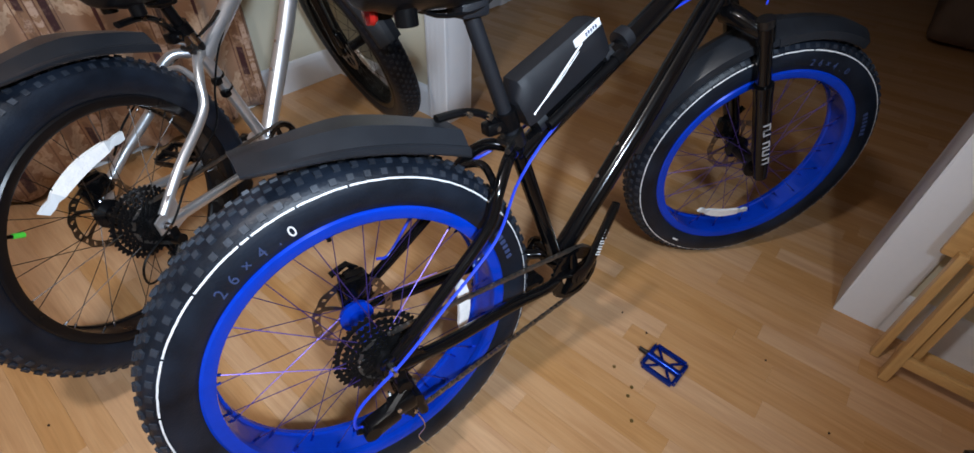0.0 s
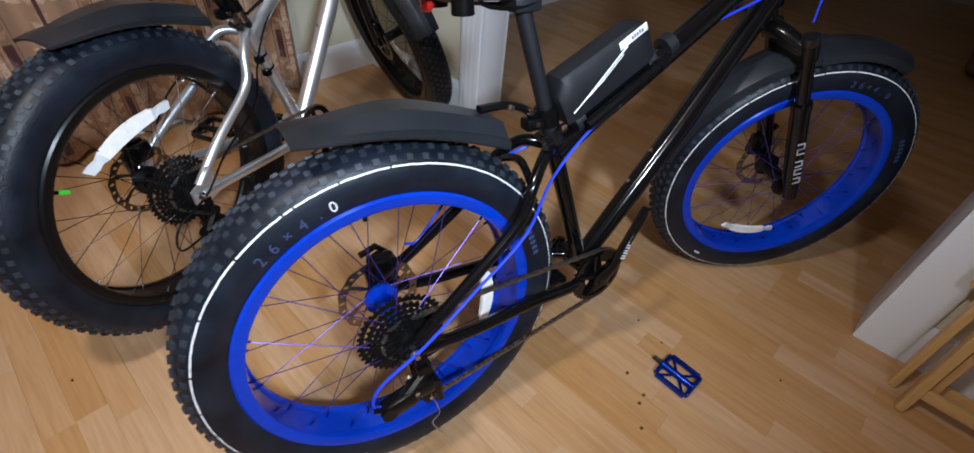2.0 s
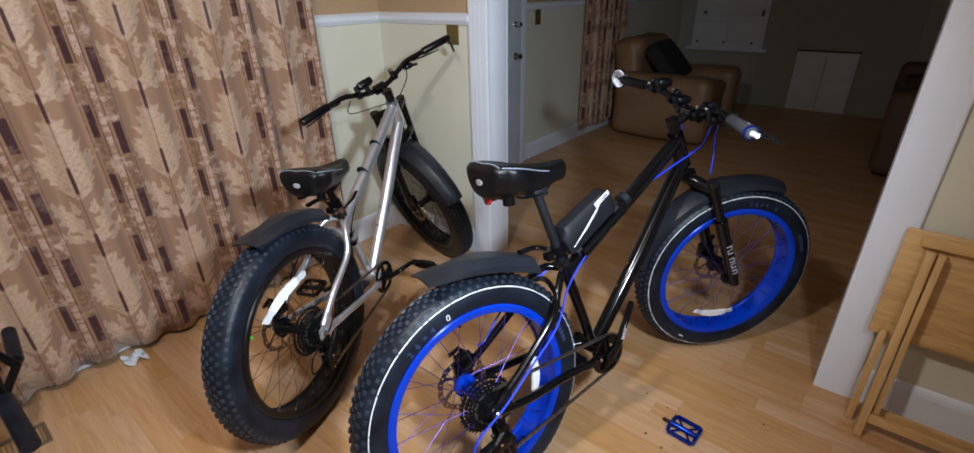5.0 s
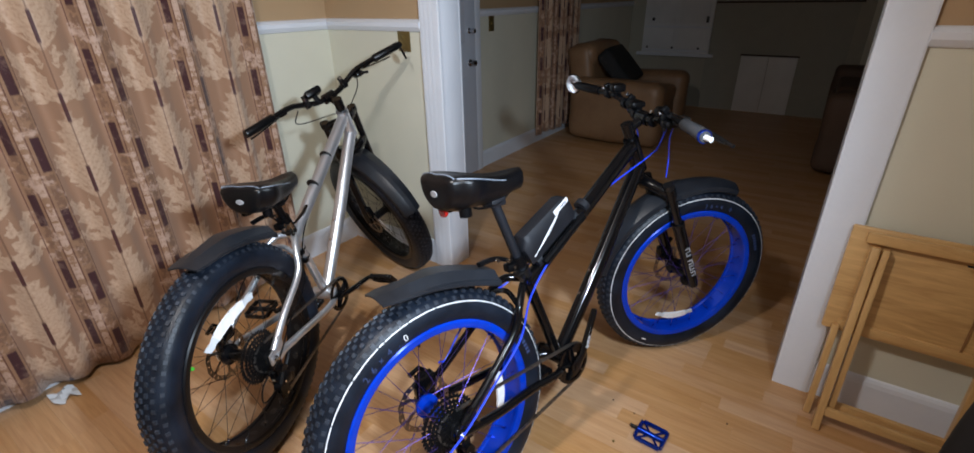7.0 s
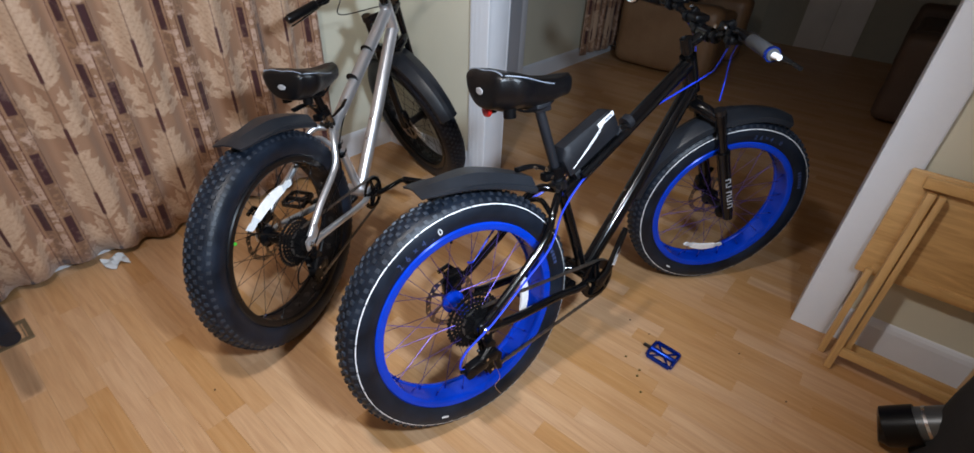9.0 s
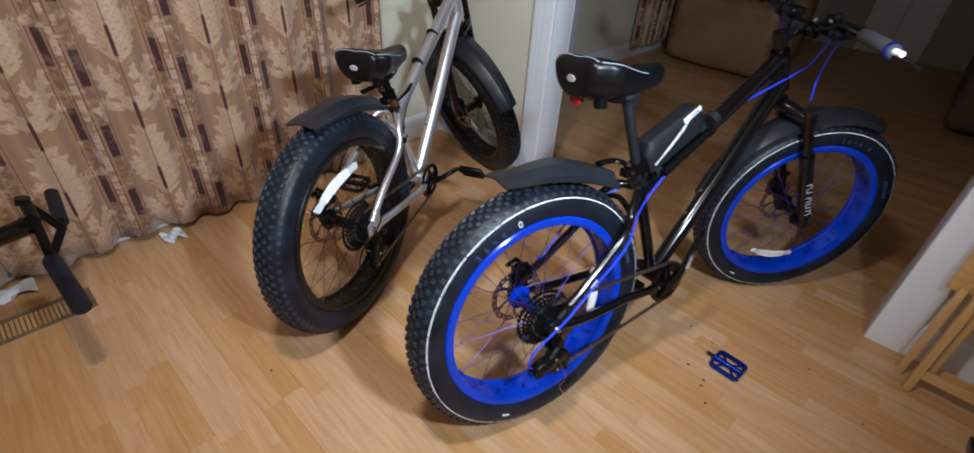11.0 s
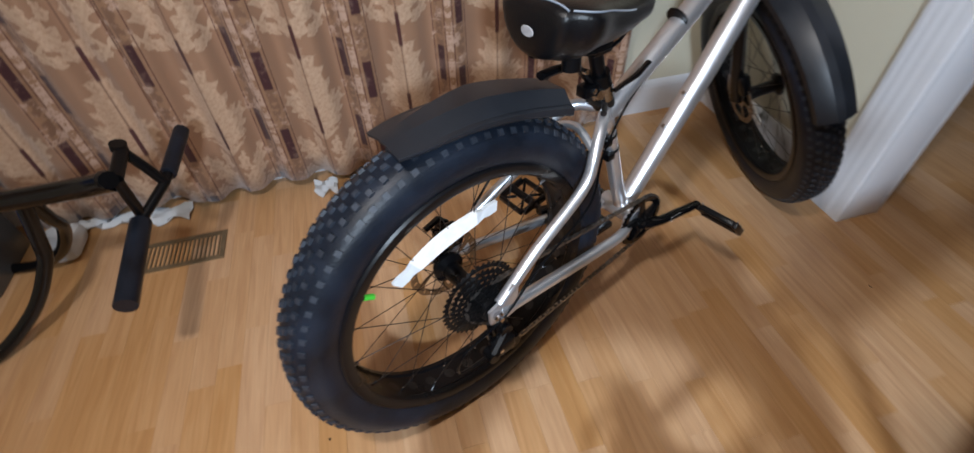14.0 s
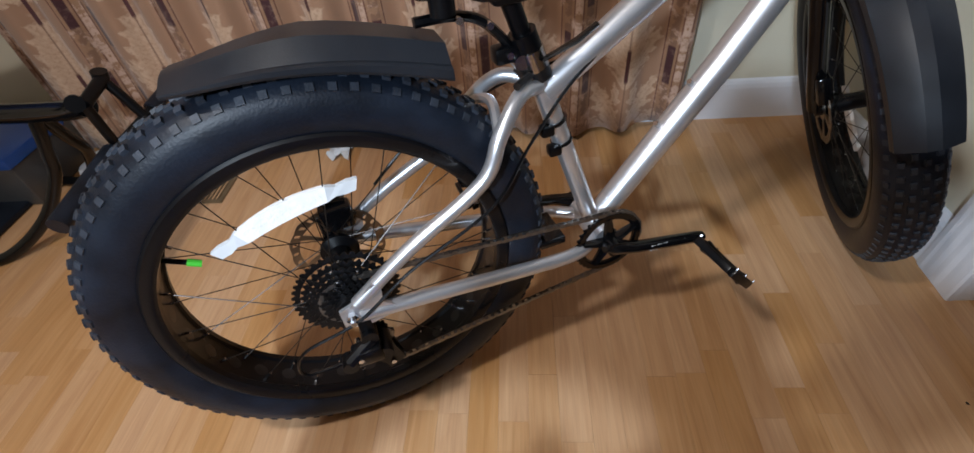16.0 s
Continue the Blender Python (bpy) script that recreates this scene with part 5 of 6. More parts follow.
    big = n.new("ShaderNodeTexNoise"); big.inputs["Scale"].default_value = 2.2; l.new(uv.outputs[0], big.inputs["Vector"])
    c = mix(big.outputs["Fac"], (0.29, 0.160, 0.095), (0.345, 0.20, 0.122))
    c = mix(step(0.112, 0.118, p), c, (0.275, 0.152, 0.085))
    c = mix(M("MULTIPLY", leaf, M("MULTIPLY_ADD", no.outputs["Fac"], 0.5, 0.65, clamp=True)), c, (0.53, 0.372, 0.258))
    c = mix(maroon, c, (0.042, 0.007, 0.010))
    c = mix(M("MULTIPLY", lines, 0.85), c, (0.10, 0.032, 0.02))
    c = mix(M("MULTIPLY", pale2, M("MULTIPLY_ADD", lace, 0.5, 0.4)), c, (0.50, 0.345, 0.265))
    c = mix(M("MULTIPLY", step(0.0030, 0.0018, p), 0.65), c, (0.13, 0.06, 0.035))
    c = mix(seam, c, (0.06, 0.014, 0.015))
    l.new(c, b.inputs["Base Color"])
    l.new(M("SUBTRACT", 0.75, M("MULTIPLY", leaf, 0.2)), b.inputs["Roughness"])
    b.inputs["Sheen Weight"].default_value = 0.25
    wv = n.new("ShaderNodeTexNoise"); wv.inputs["Scale"].default_value = 420; l.new(uv.outputs[0], wv.inputs["Vector"])
    bp = n.new("ShaderNodeBump"); bp.inputs["Strength"].default_value = 0.3; bp.inputs["Distance"].default_value = 0.0015
    l.new(M("ADD", M("MULTIPLY", leaf, 0.8), M("MULTIPLY", wv.outputs["Fac"], 0.5)), bp.inputs["Height"]); l.new(bp.outputs["Normal"], b.inputs["Normal"])
    return m
DAMASK = curtain_cloth()

def curtain(name, y0, y1, x, z0, z1, seed, amp=0.034, label=""):
    """Pleated cloth hanging along y, with folds that loosen towards the hem."""
    rng = random.Random(seed)
    ph = [rng.uniform(0, 6.28) for _ in range(5)]
    n, k = int((y1 - y0) / 0.009), 26
    bm = B(); lay = bm.loops.layers.uv.new("cloth")
    def px(y, t):
        a = amp * (0.80 + 0.10 * (1 - t))
        w = math.sin(2 * math.pi * y / 0.145 + ph[0] + 0.9 * math.sin(2.1 * y + ph[1]) + 0.35 * (1 - t) * math.sin(5 * y + ph[2]))
        w2 = math.sin(2 * math.pi * y / 0.075 + ph[3] + 0.8 * math.sin(3 * y))
        return x + a * (w * (1 - 0.25 * abs(w))) + 0.25 * a * w2 * (0.5 + 0.5 * t)
    arc, us = 0.0, []
    for i in range(n + 1):
        y = y0 + (y1 - y0) * i / n
        if i:
            arc += math.hypot((y1 - y0) / n, px(y, 0.5) - px(y0 + (y1 - y0) * (i - 1) / n, 0.5)) * 0.92
        us.append(arc)
    sheets = []
    for off in (0.0, -0.002):
        g = []
        for j in range(k + 1):
            t = j / k
            z = z0 + (z1 - z0) * t
            g.append([bm.verts.new((px(y0 + (y1 - y0) * i / n, t) + off, y0 + (y1 - y0) * i / n, z + (0.012 * math.sin(3.1 * i * 0.03 + ph[4]) * (1 - t) ** 6))) for i in range(n + 1)])
        sheets.append(g)
        for j in range(k):
            for i in range(n):
                fc = bm.faces.new((g[j][i], g[j][i + 1], g[j + 1][i + 1], g[j + 1][i]))
                for lp, (ii, jj) in zip(fc.loops, ((i, j), (i + 1, j), (i + 1, j + 1), (i, j + 1))):
                    lp[lay].uv = (us[ii], z0 + (z1 - z0) * jj / k)
    a, c = sheets
    for i in range(n):
        bm.faces.new((a[0][i], c[0][i], c[0][i + 1], a[0][i + 1]))
    for j in range(k):
        bm.faces.new((a[j][n], c[j][n], c[j + 1][n], a[j + 1][n])); bm.faces.new((a[j][0], a[j + 1][0], c[j + 1][0], c[j][0]))
    me = bpy.data.meshes.new(name); bm.to_mesh(me); bm.free()
    me.materials.append(DAMASK)
    me.polygons.foreach_set("use_smooth", [True] * len(me.polygons))
    ob = new(name, me)
    return tagged(ob, label, "curtain", "damask curtains")
curtain("curtain", -2.54, -1.98, XL + 0.085, 0.03, 2.25, 3, label="floor-length tan damask curtain with maroon stripes")
curtain("curtain", -1.99, -0.47, XL + 0.09, 0.035, 2.25, 5, label="floor-length tan damask curtain beside the silver bike")
rod = thing("curtain_rod", pose(XL + 0.09, -1.5, 2.27), "dark metal curtain rod above the damask curtains", "curtain rod")
part("rod", tube(B(), [(0, -1.12, 0), (0, 1.1, 0)], 0.013, 12), BRASS, rod)
for yy in (-1.10, 1.07):
    bm = B(); tube(bm, [(0, yy, 0), (-0.088, yy, 0)], 0.008, 8); box(bm, (-0.088, yy, 0), (0.006, 0.04, 0.06), bevel=0.002)
    part("bracket", bm, BRASS, rod)
for ya, yb, x0, wd, nj in ((-2.45, -2.22, 0.060, 0.060, 10), (-2.19, -2.04, 0.075, 0.075, 6), (-1.63, -1.55, 0.085, 0.078, 6)):
    bm = B()
    g = [[bm.verts.new((XL + x0 + (wd + 0.012 * math.sin(j * 1.7 + ya)) * i / 4, ya + (yb - ya) * j / nj, 0.005 + 0.017 * math.sin(i * 0.9 + j * 0.7 + ya) ** 2)) for j in range(nj + 1)] for i in range(5)]
    for i in range(4):
        for j in range(nj):
            bm.faces.new((g[i][j], g[i + 1][j], g[i + 1][j + 1], g[i][j + 1]))
    gg = bmesh.ops.extrude_face_region(bm, geom=bm.faces[:])
    bmesh.ops.translate(bm, vec=(0, 0, -0.002), verts=[e for e in gg["geom"] if isinstance(e, bmesh.types.BMVert)])
    tagged(part("plastic_sheet", bm, CLEAR), "crumpled pale plastic film under the curtain hem", "plastic film", "film at the window")

# ---- floor vent ----
vt = thing("floor_vent", pose(-2.045, -2.065, 0), "bronze metal floor register set in the laminate", "floor vent")
bm = B()
for c, s in (((0.055, 0, 0.003), (0.014, 0.30, 0.006)), ((-0.055, 0, 0.003), (0.014, 0.30, 0.006)), ((0, 0.143, 0.003), (0.096, 0.014, 0.006)), ((0, -0.143, 0.003), (0.096, 0.014, 0.006))):
    box(bm, c, s)
part("vent_frame", bm, VENT, vt)
# flat dark plate: the shade of the duct below is put into its colour
bm = B(); box(bm, (0, 0, -0.0012), (0.1, 0.28, 0.0016)); part("vent_shade_plate", bm, mat("vent_shadow", (0.05, 0.042, 0.03), 0.6), vt)
for k in range(21):
    bm = B(); box(bm, (0, -0.13 + 0.013 * k, 0.0022), (0.094, 0.004, 0.0044))
    part("vent_slat", bm, VENT, vt)

# ---- weight bench by the curtains ----
wb = thing("weight_bench", pose(0, 0, 0), "black steel weight bench with foam leg rollers", "exercise bench")
def seg(name, pts, r, material=PLASTIC, flat=1.0, label=""):
    return part(name, tube(B(), pts, r, 12, flat=flat), material, wb, label)
seg("main_beam", smoothline([(-1.93, -3.05, 0.39), (-1.92, -2.6, 0.39), (-1.90, -2.25, 0.395), (-1.87, -2.06, 0.415), (-1.83, -1.96, 0.445)], 5), 0.025, BLACK)
seg("leg_yoke", [(-1.815, -1.945, 0.458), (-1.905, -1.945, 0.475)], 0.015)
seg("yoke_arm", [(-1.90, -1.945, 0.474), (-1.90, -1.92, 0.42), (-1.90, -1.90, 0.37)], 0.012)
seg("yoke_arm", [(-1.815, -1.945, 0.455), (-1.822, -1.95, 0.39), (-1.83, -1.955, 0.335)], 0.012)
seg("yoke_post", [(-1.81, -1.955, 0.333), (-1.85, -1.935, 0.345), (-1.90, -1.90, 0.37), (-1.93, -1.895, 0.375)], 0.012)
seg("foam_roller", [(-1.81, -1.955, 0.332), (-1.57, -1.945, 0.312)], 0.023, RUBBER, label="black foam leg roller")
seg("foam_roller", [(-1.925, -1.895, 0.375), (-2.09, -1.88, 0.395)], 0.019, RUBBER, label="black foam leg roller")
seg("adjust_knob", [(-1.80, -1.95, 0.468), (-1.815, -1.965, 0.462)], 0.02)
seg("end_knob", [(-1.905, -1.95, 0.475), (-1.905, -1.945, 0.492)], 0.018)
seg("floor_leg", smoothline([(-1.93, -2.22, 0.39), (-1.90, -2.24, 0.27), (-1.88, -2.26, 0.20), (-1.83, -2.34, 0.09), (-1.76, -2.46, 0.016), (-1.70, -2.60, 0.016)], 6), 0.017, BLACK)
seg("floor_leg", smoothline([(-1.93, -2.22, 0.39), (-1.98, -2.24, 0.27), (-2.02, -2.26, 0.20), (-2.06, -2.34, 0.09), (-2.10, -2.46, 0.016), (-2.12, -2.60, 0.016)], 6), 0.017, BLACK)
seg("rear_leg", [(-1.93, -2.95, 0.40), (-1.93, -3.0, 0.02)], 0.02, BLACK)
bm = B(); box(bm, (-1.93, -2.78, 0.455), (0.28, 0.75, 0.06), bevel=0.02)
part("seat_pad", bm, VINYL, wb, "black vinyl bench pad")
bm = B(); box(bm, (-1.93, -2.96, 0.012), (0.4, 0.03, 0.024), bevel=0.004); part("foot_bar", bm, BLACK, wb)
tote = thing("storage_tote", pose(-2.12, -2.70, 0), "blue lidded plastic storage box on the floor", "storage box")
bm = B(); box(bm, (0, 0, 0.075), (0.24, 0.34, 0.15), bevel=0.012); part("box_body", bm, TRIMGREY, tote, "dark grey plastic box body")
bm = B(); box(bm, (0, 0, 0.17), (0.26, 0.36, 0.04), bevel=0.01); part("lid", bm, BLUETOTE, tote, "blue plastic lid")
bag2 = B(); box(bag2, (0, 0, 0.035), (0.13, 0.11, 0.07), bevel=0.026)
tagged(part("plastic_bag", bag2, CLEAR, m=pose(-2.16, -2.40, 0)), "crumpled milky plastic bag beside the bench", "plastic bag")
bb = B(); box(bb, (0, 0, 0.06), (0.22, 0.20, 0.12), bevel=0)
bmesh.ops.bevel(bb, geom=bb.edges[:], offset=0.04, segments=3, affect="EDGES", profile=0.6)
bmesh.ops.subdivide_edges(bb, edges=[e for e in bb.edges if e.calc_length() > 0.06], cuts=2, use_grid_fill=True)
for v_ in bb.verts:
    v_.co += v_.normal * 0.010 * noise.noise(v_.co * 14)
tagged(part("cloth_bag", bb, mat("blue_cloth", (0.05, 0.10, 0.30), 0.8, spread=0.3, scale=12, bump=0.4, bscale=180), m=pose(-2.0, -2.50, 0.484, 0, 0, 12)), "crumpled blue cloth bag on the bench pad", "bag")
tm = B(); box(tm, (0, 0, 0.012), (0.5, 0.55, 0.02), bevel=0.006)
tagged(part("floor_mat", tm, RUBBER, m=pose(-1.95, -2.85, 0.0)), "dark rubber mat under the weight bench", "mat")

# ---- folding tray table leaning by the doorway ----
tb = thing("folding_table", pose(0, 0, 0), "folded pine tray table leaning against the wall", "folding table")
def slat(name, a, b, w, th, mt=PINE, label=""):
    """A straight batten from a to b, w wide in x and th thick."""
    a, b = Vector(a), Vector(b)
    d = (b - a)
    q = d.to_track_quat("Z", "X").to_matrix().to_4x4()
    bm = B(); box(bm, (0, 0, d.length / 2), (w, th, d.length), bevel=0.003)
    ob = part(name, bm, mt, tb, label, m=Matrix.Translation(a) @ q)
    return ob
bm = B(); box(bm, (0, 0, 0), (0.50, 0.018, 0.37), bevel=0.007)
part("tabletop", bm, PINE, tb, "pine board tabletop hanging folded", m=pose(0.335, -0.055, 0.517, -4))
for z in (0.68, 0.36):
    bm = B(); box(bm, (0, 0, 0), (0.42, 0.016, 0.034), bevel=0.003)
    part("batten", bm, PINE, tb, m=pose(0.335, -0.073, z))
for x in (0.152, 0.52):
    bm = B(); box(bm, (0, 0, 0.33), (0.022, 0.034, 0.665), bevel=0.003)
    part("front_leg", bm, PINE_UP, tb, m=pose(x, -0.185, 0.003, -8.2))
    bm = B(); box(bm, (0, 0, 0.18), (0.020, 0.03, 0.36), bevel=0.003)
    part("rear_leg", bm, PINE_UP, tb, m=pose(x - 0.030, -0.118, 0.002, -5))
    bm = B(); box(bm, (0, 0, 0.30), (0.018, 0.03, 0.60), bevel=0.003)
    part("inner_leg", bm, PINE_UP, tb, m=pose(x + 0.026, -0.155, 0.06, -6.5))
for yy, z in ((-0.178, 0.075), (-0.115, 0.062)):
    bm = B(); box(bm, (0, 0, 0), (0.37, 0.016, 0.032), bevel=0.003)
    part("stretcher", bm, PINE, tb, m=pose(0.336, yy, z))
bm = B(); box(bm, (0, 0, 0), (0.006, 0.003, 0.3)); part("board_joint", bm, mat("joint_line", (0.25, 0.12, 0.04), 0.6), tb, m=pose(0.43, -0.068, 0.52, -4))
bm = B(); tube(bm, [(0.36, -0.084, 0.655), (0.42, -0.084, 0.652), (0.44, -0.09, 0.66)], 0.003, 6); part("catch", bm, STEEL, tb)

# ---- covered stand beside the table ----
sd = thing("exercise_stand", pose(0.0, 0.0, 0), "dark padded exercise stand with a grey tube foot", "exercise machine")
bm = B(); tube(bm, [(0.30, -0.42, 0.062), (0.315, -0.418, 0.068), (0.375, -0.405, 0.12)], [0.045, 0.058, 0.058], 20)
part("end_cap", bm, PLASTIC, sd, "dull black rubber end cap")
bm = B(); tube(bm, [(0.372, -0.405, 0.118), (0.55, -0.366, 0.27), (0.90, -0.29, 0.57)], 0.05, 20)
part("tube_foot", bm, TRIMGREY, sd, "grey metal tube foot")
bm = B(); tube(bm, [(0.388, -0.402, 0.132), (0.394, -0.401, 0.137)], 0.0515, 20); part("trim_ring", bm, CHROME, sd)
bm = B(); tube(bm, smoothline([(0.475, -0.42, 0.03), (0.485, -0.39, 0.30), (0.53, -0.37, 0.60), (0.59, -0.35, 0.86)], 5), [0.088] * 16, 16)
part("padded_upright", bm, CLOTHBLACK, sd, "black cloth-covered upright")
bm = B(); box(bm, (0.85, -0.38, 0.03), (0.5, 0.12, 0.06), bevel=0.015); part("floor_base", bm, PLASTIC, sd)

# ---- loose things on the floor ----
pd = thing("pedal_on_floor", pose(-0.303, -0.541, 0.0105, 0, 0, 86), "loose blue alloy platform pedal lying on the floor", "pedal")
pedal(pd, Matrix(), BLUEALLOY, CHROME)
for x, y in ((-0.402, -0.626), (-0.339, -0.650), (-0.335, -0.678), (-0.298, -0.731)):
    bm = B(); lathe(bm, [(0.0, 0.0), (0.0042, 0.0), (0.0046, 0.002), (0.0035, 0.0042), (0.0, 0.0045)], closed=False, seg=10)
    tagged(part("small_nut", bm, BRASS, m=pose(x, y, 0, 90)), "tiny brass nut lying on the laminate", "nut", "nuts on the floor")
rng = random.Random(12)
for x, y in ((0.078, -0.449), (-0.471, -0.450), (-0.385, -0.47), (-1.33, -0.12), (-1.32, -1.62), (-0.10, -0.34)):
    bm = B(); bmesh.ops.create_icosphere(bm, subdivisions=1, radius=0.003, matrix=Matrix.Diagonal((1.5, 1, 0.45, 1)))
    tagged(part("crumb", bm, DIRT, m=pose(x, y, 0.001, 0, 0, rng.uniform(0, 180))), "tiny dark crumb of dirt on the floor", "crumb", "crumbs on the floor")

# ---- switch plates and door of the next room ----
def plate(name, m, material, w, h, label):
    ob = thing(name, m, label, "switch plate")
    bm = B(); box(bm, (0, -0.003, 0), (w, 0.006, h), bevel=0.002); pl = part("plate", bm, material, ob)
    bm = B(); box(bm, (0, -0.009, 0.004), (0.011, 0.012, 0.022), Matrix.Rotation(radians(18), 4, "X"), bevel=0.002); part("toggle", bm, material, ob)
    for z in (-0.032, 0.032):
        bm = B(); lathe(bm, [(0.0035, 0.0), (0.0035, -0.0015), (0.0, -0.002)], closed=False, seg=8); part("screw", bm, BRASS, ob, m=Matrix.Translation((0, -0.006, z)))
plate("light_switch", pose(-1.80, -0.001, 1.19), BRASS, 0.076, 0.122, "aged brass light switch on the cream wall")
plate("light_switch", pose(FX0 + 0.001, 1.70, 1.165, 0, 0, 90), BRASS, 0.075, 0.12, "dark brass light switch in the next room")
dr = thing("door", pose(FX0 + 0.004, 0.62, 0), "pale blue-white closed door with round knob", "door", kind="structure")
bm = B(); box(bm, (0.02, 0.40, 1.02), (0.036, 0.80, 2.02), bevel=0.003); part("door_leaf", bm, DOORPAINT, dr)
for z, h in ((0.5, 0.6), (1.45, 0.8)):
    bm = B(); box(bm, (0.041, 0.40, z), (0.008, 0.52, h), bevel=0.003); part("door_panel", bm, DOORPAINT, dr)
for z, r in ((0.90, 0.026), (1.13, 0.02)):
    bm = B(); lathe(bm, [(0.0, -0.06), (r * 0.8, -0.056), (r, -0.042), (r * 0.75, -0.026), (0.012, -0.018), (0.012, -0.008), (r * 1.05, -0.006), (r * 1.05, 0.0)], closed=False, seg=20)
    part("door_knob" if r > 0.022 else "deadbolt", bm, CHROME, dr, m=Matrix.Translation((0.038, 0.72, z)) @ Matrix.Rotation(radians(90), 4, "Z"))
for a, b in ((-0.09, -0.005), (0.805, 0.89)):
    bm = B(); box(bm, (0.012, (a + b) / 2, 1.04), (0.026, b - a, 2.1), bevel=0.003); part("door_casing", bm, WHITE, dr)

# ---- things of the next room ----
curtain("curtain", 2.36, 3.2, FX0 + 0.09, 0.10, 2.25, 9, amp=0.03, label="tan striped curtain in the dark room")
ac = thing("armchair", pose(-1.80, 3.22, 0), "tan leather armchair with rounded arms", "armchair")
def soft(name, c, s, bev, mt, parent, label="", m=None):
    bm = B(); box(bm, (0, 0, 0), s, bevel=0)
    bmesh.ops.bevel(bm, geom=bm.edges[:], offset=bev, segments=4, affect="EDGES", profile=0.6)
    bmesh.ops.subdivide_edges(bm, edges=[e for e in bm.edges if e.calc_length() > 0.15], cuts=3, use_grid_fill=True)
    for v in bm.verts:
        v.co += v.normal * 0.012 * noise.noise(v.co * 6 + Vector(c))
    return part(name, bm, mt, parent, label, m=Matrix.Translation(c) @ (m or Matrix()))
soft("base", (0.02, 0, 0.19), (0.80, 0.86, 0.34), 0.03, LEATHER, ac)
soft("arm", (0.05, -0.41, 0.33), (0.92, 0.24, 0.60), 0.11, LEATHER, ac)
soft("arm", (0.05, 0.41, 0.33), (0.92, 0.24, 0.60), 0.11, LEATHER, ac)
soft("seat_cushion", (0.08, 0, 0.42), (0.70, 0.60, 0.18), 0.06, LEATHER, ac)
soft("backrest", (-0.34, 0, 0.58), (0.26, 0.80, 0.66), 0.09, LEATHER, ac, m=Matrix.Rotation(radians(-10), 4, "Y"))
soft("headrest", (-0.36, 0, 0.80), (0.30, 0.78, 0.26), 0.12, LEATHER, ac)
th_ = soft("throw_pillow", (0, 0, 0), (0.42, 0.66, 0.14), 0.05, CLOTHBLACK, None, m=Matrix())
th_.matrix_world = pose(-1.86, 3.18, 0.70, 0, 48, 8)
tagged(th_, "black cloth pillow propped on the leather armchair", "pillow")
so = thing("sofa", pose(0.40, 3.75, 0), "dark brown upholstered sofa in the dim room", "sofa")
soft("base", (0, 0, 0.22), (0.90, 1.9, 0.40), 0.05, SOFADARK, so)
soft("backrest", (0.33, 0, 0.55), (0.26, 1.85, 0.62), 0.09, SOFADARK, so)
for y in (-0.92, 0.92):
    soft("arm", (0, y, 0.34), (0.92, 0.22, 0.62), 0.08, SOFADARK, so)
for y in (-0.42, 0.42):
    soft("seat_cushion", (-0.06, y, 0.47), (0.70, 0.80, 0.16), 0.06, SOFADARK, so)
bd = thing("hearth_board", pose(-0.74, FY - 0.012, 0), "white boards leaning over the old fireplace opening", "board")
for x in (-0.15, 0.15):
    bm = B(); box(bm, (x, -0.012, 0.33), (0.296, 0.018, 0.655), bevel=0.003); part("board", bm, PANELWHITE, bd)
bm = B(); box(bm, (0, -0.006, 0.668), (0.62, 0.02, 0.016)); part("top_edge", bm, DIRT, bd)
cb = thing("chimney_breast", pose(-0.72, FY - 0.004, 0), "pale grey boarded chimney breast with dark top edge", "wall panel", kind="structure")
bm = B(); box(bm, (0, 0, 0.62), (1.46, 0.008, 1.24)); part("panel", bm, mat("grey_panel", (0.36, 0.355, 0.30), 0.6, spread=0.06), cb)
bm = B(); box(bm, (0, -0.01, 1.25), (1.52, 0.03, 0.02)); part("mantel_edge", bm, DIRT, cb)
wn = thing("cupboard", pose(-1.84, FY - 0.01, 0.66), "white panelled cupboard doors with dark knobs", "cupboard")
bm = B(); box(bm, (0, -0.02, 0.5), (0.84, 0.04, 1.0), bevel=0.004); part("door_leaf", bm, PANELWHITE, wn)
for x in (-0.2, 0.2):
    bm = B(); box(bm, (x, -0.044, 0.17), (0.34, 0.01, 0.24), bevel=0.004); part("door_panel", bm, PANELWHITE, wn)
    bm = B(); box(bm, (x, -0.044, 0.66), (0.34, 0.01, 0.60), bevel=0.004); part("door_panel", bm, PANELWHITE, wn)
bm = B(); lathe(bm, [(0.0, -0.04), (0.02, -0.034), (0.012, -0.015), (0.012, 0.0)], closed=False, seg=14); part("knob", bm, STEEL, wn, m=Matrix.Translation((-0.29, -0.04, 0.4)))
bm = B(); box(bm, (0, -0.03, -0.02), (0.96, 0.06, 0.04), bevel=0.004); part("sill", bm, WHITE, wn)
for z in (0.03, 0.31):
    bm = B(); box(bm, (0, -0.046, z), (0.80, 0.012, 0.02), bevel=0.003); part("rail", bm, WHITE, wn)
for x in (-0.34, -0.02, 0.30):
    bm = B(); lathe(bm, [(0.0, -0.03), (0.014, -0.026), (0.008, -0.012), (0.008, 0.0)], closed=False, seg=12); part("drawer_knob", bm, STEEL, wn, m=Matrix.Translation((x, -0.045, 0.065)))
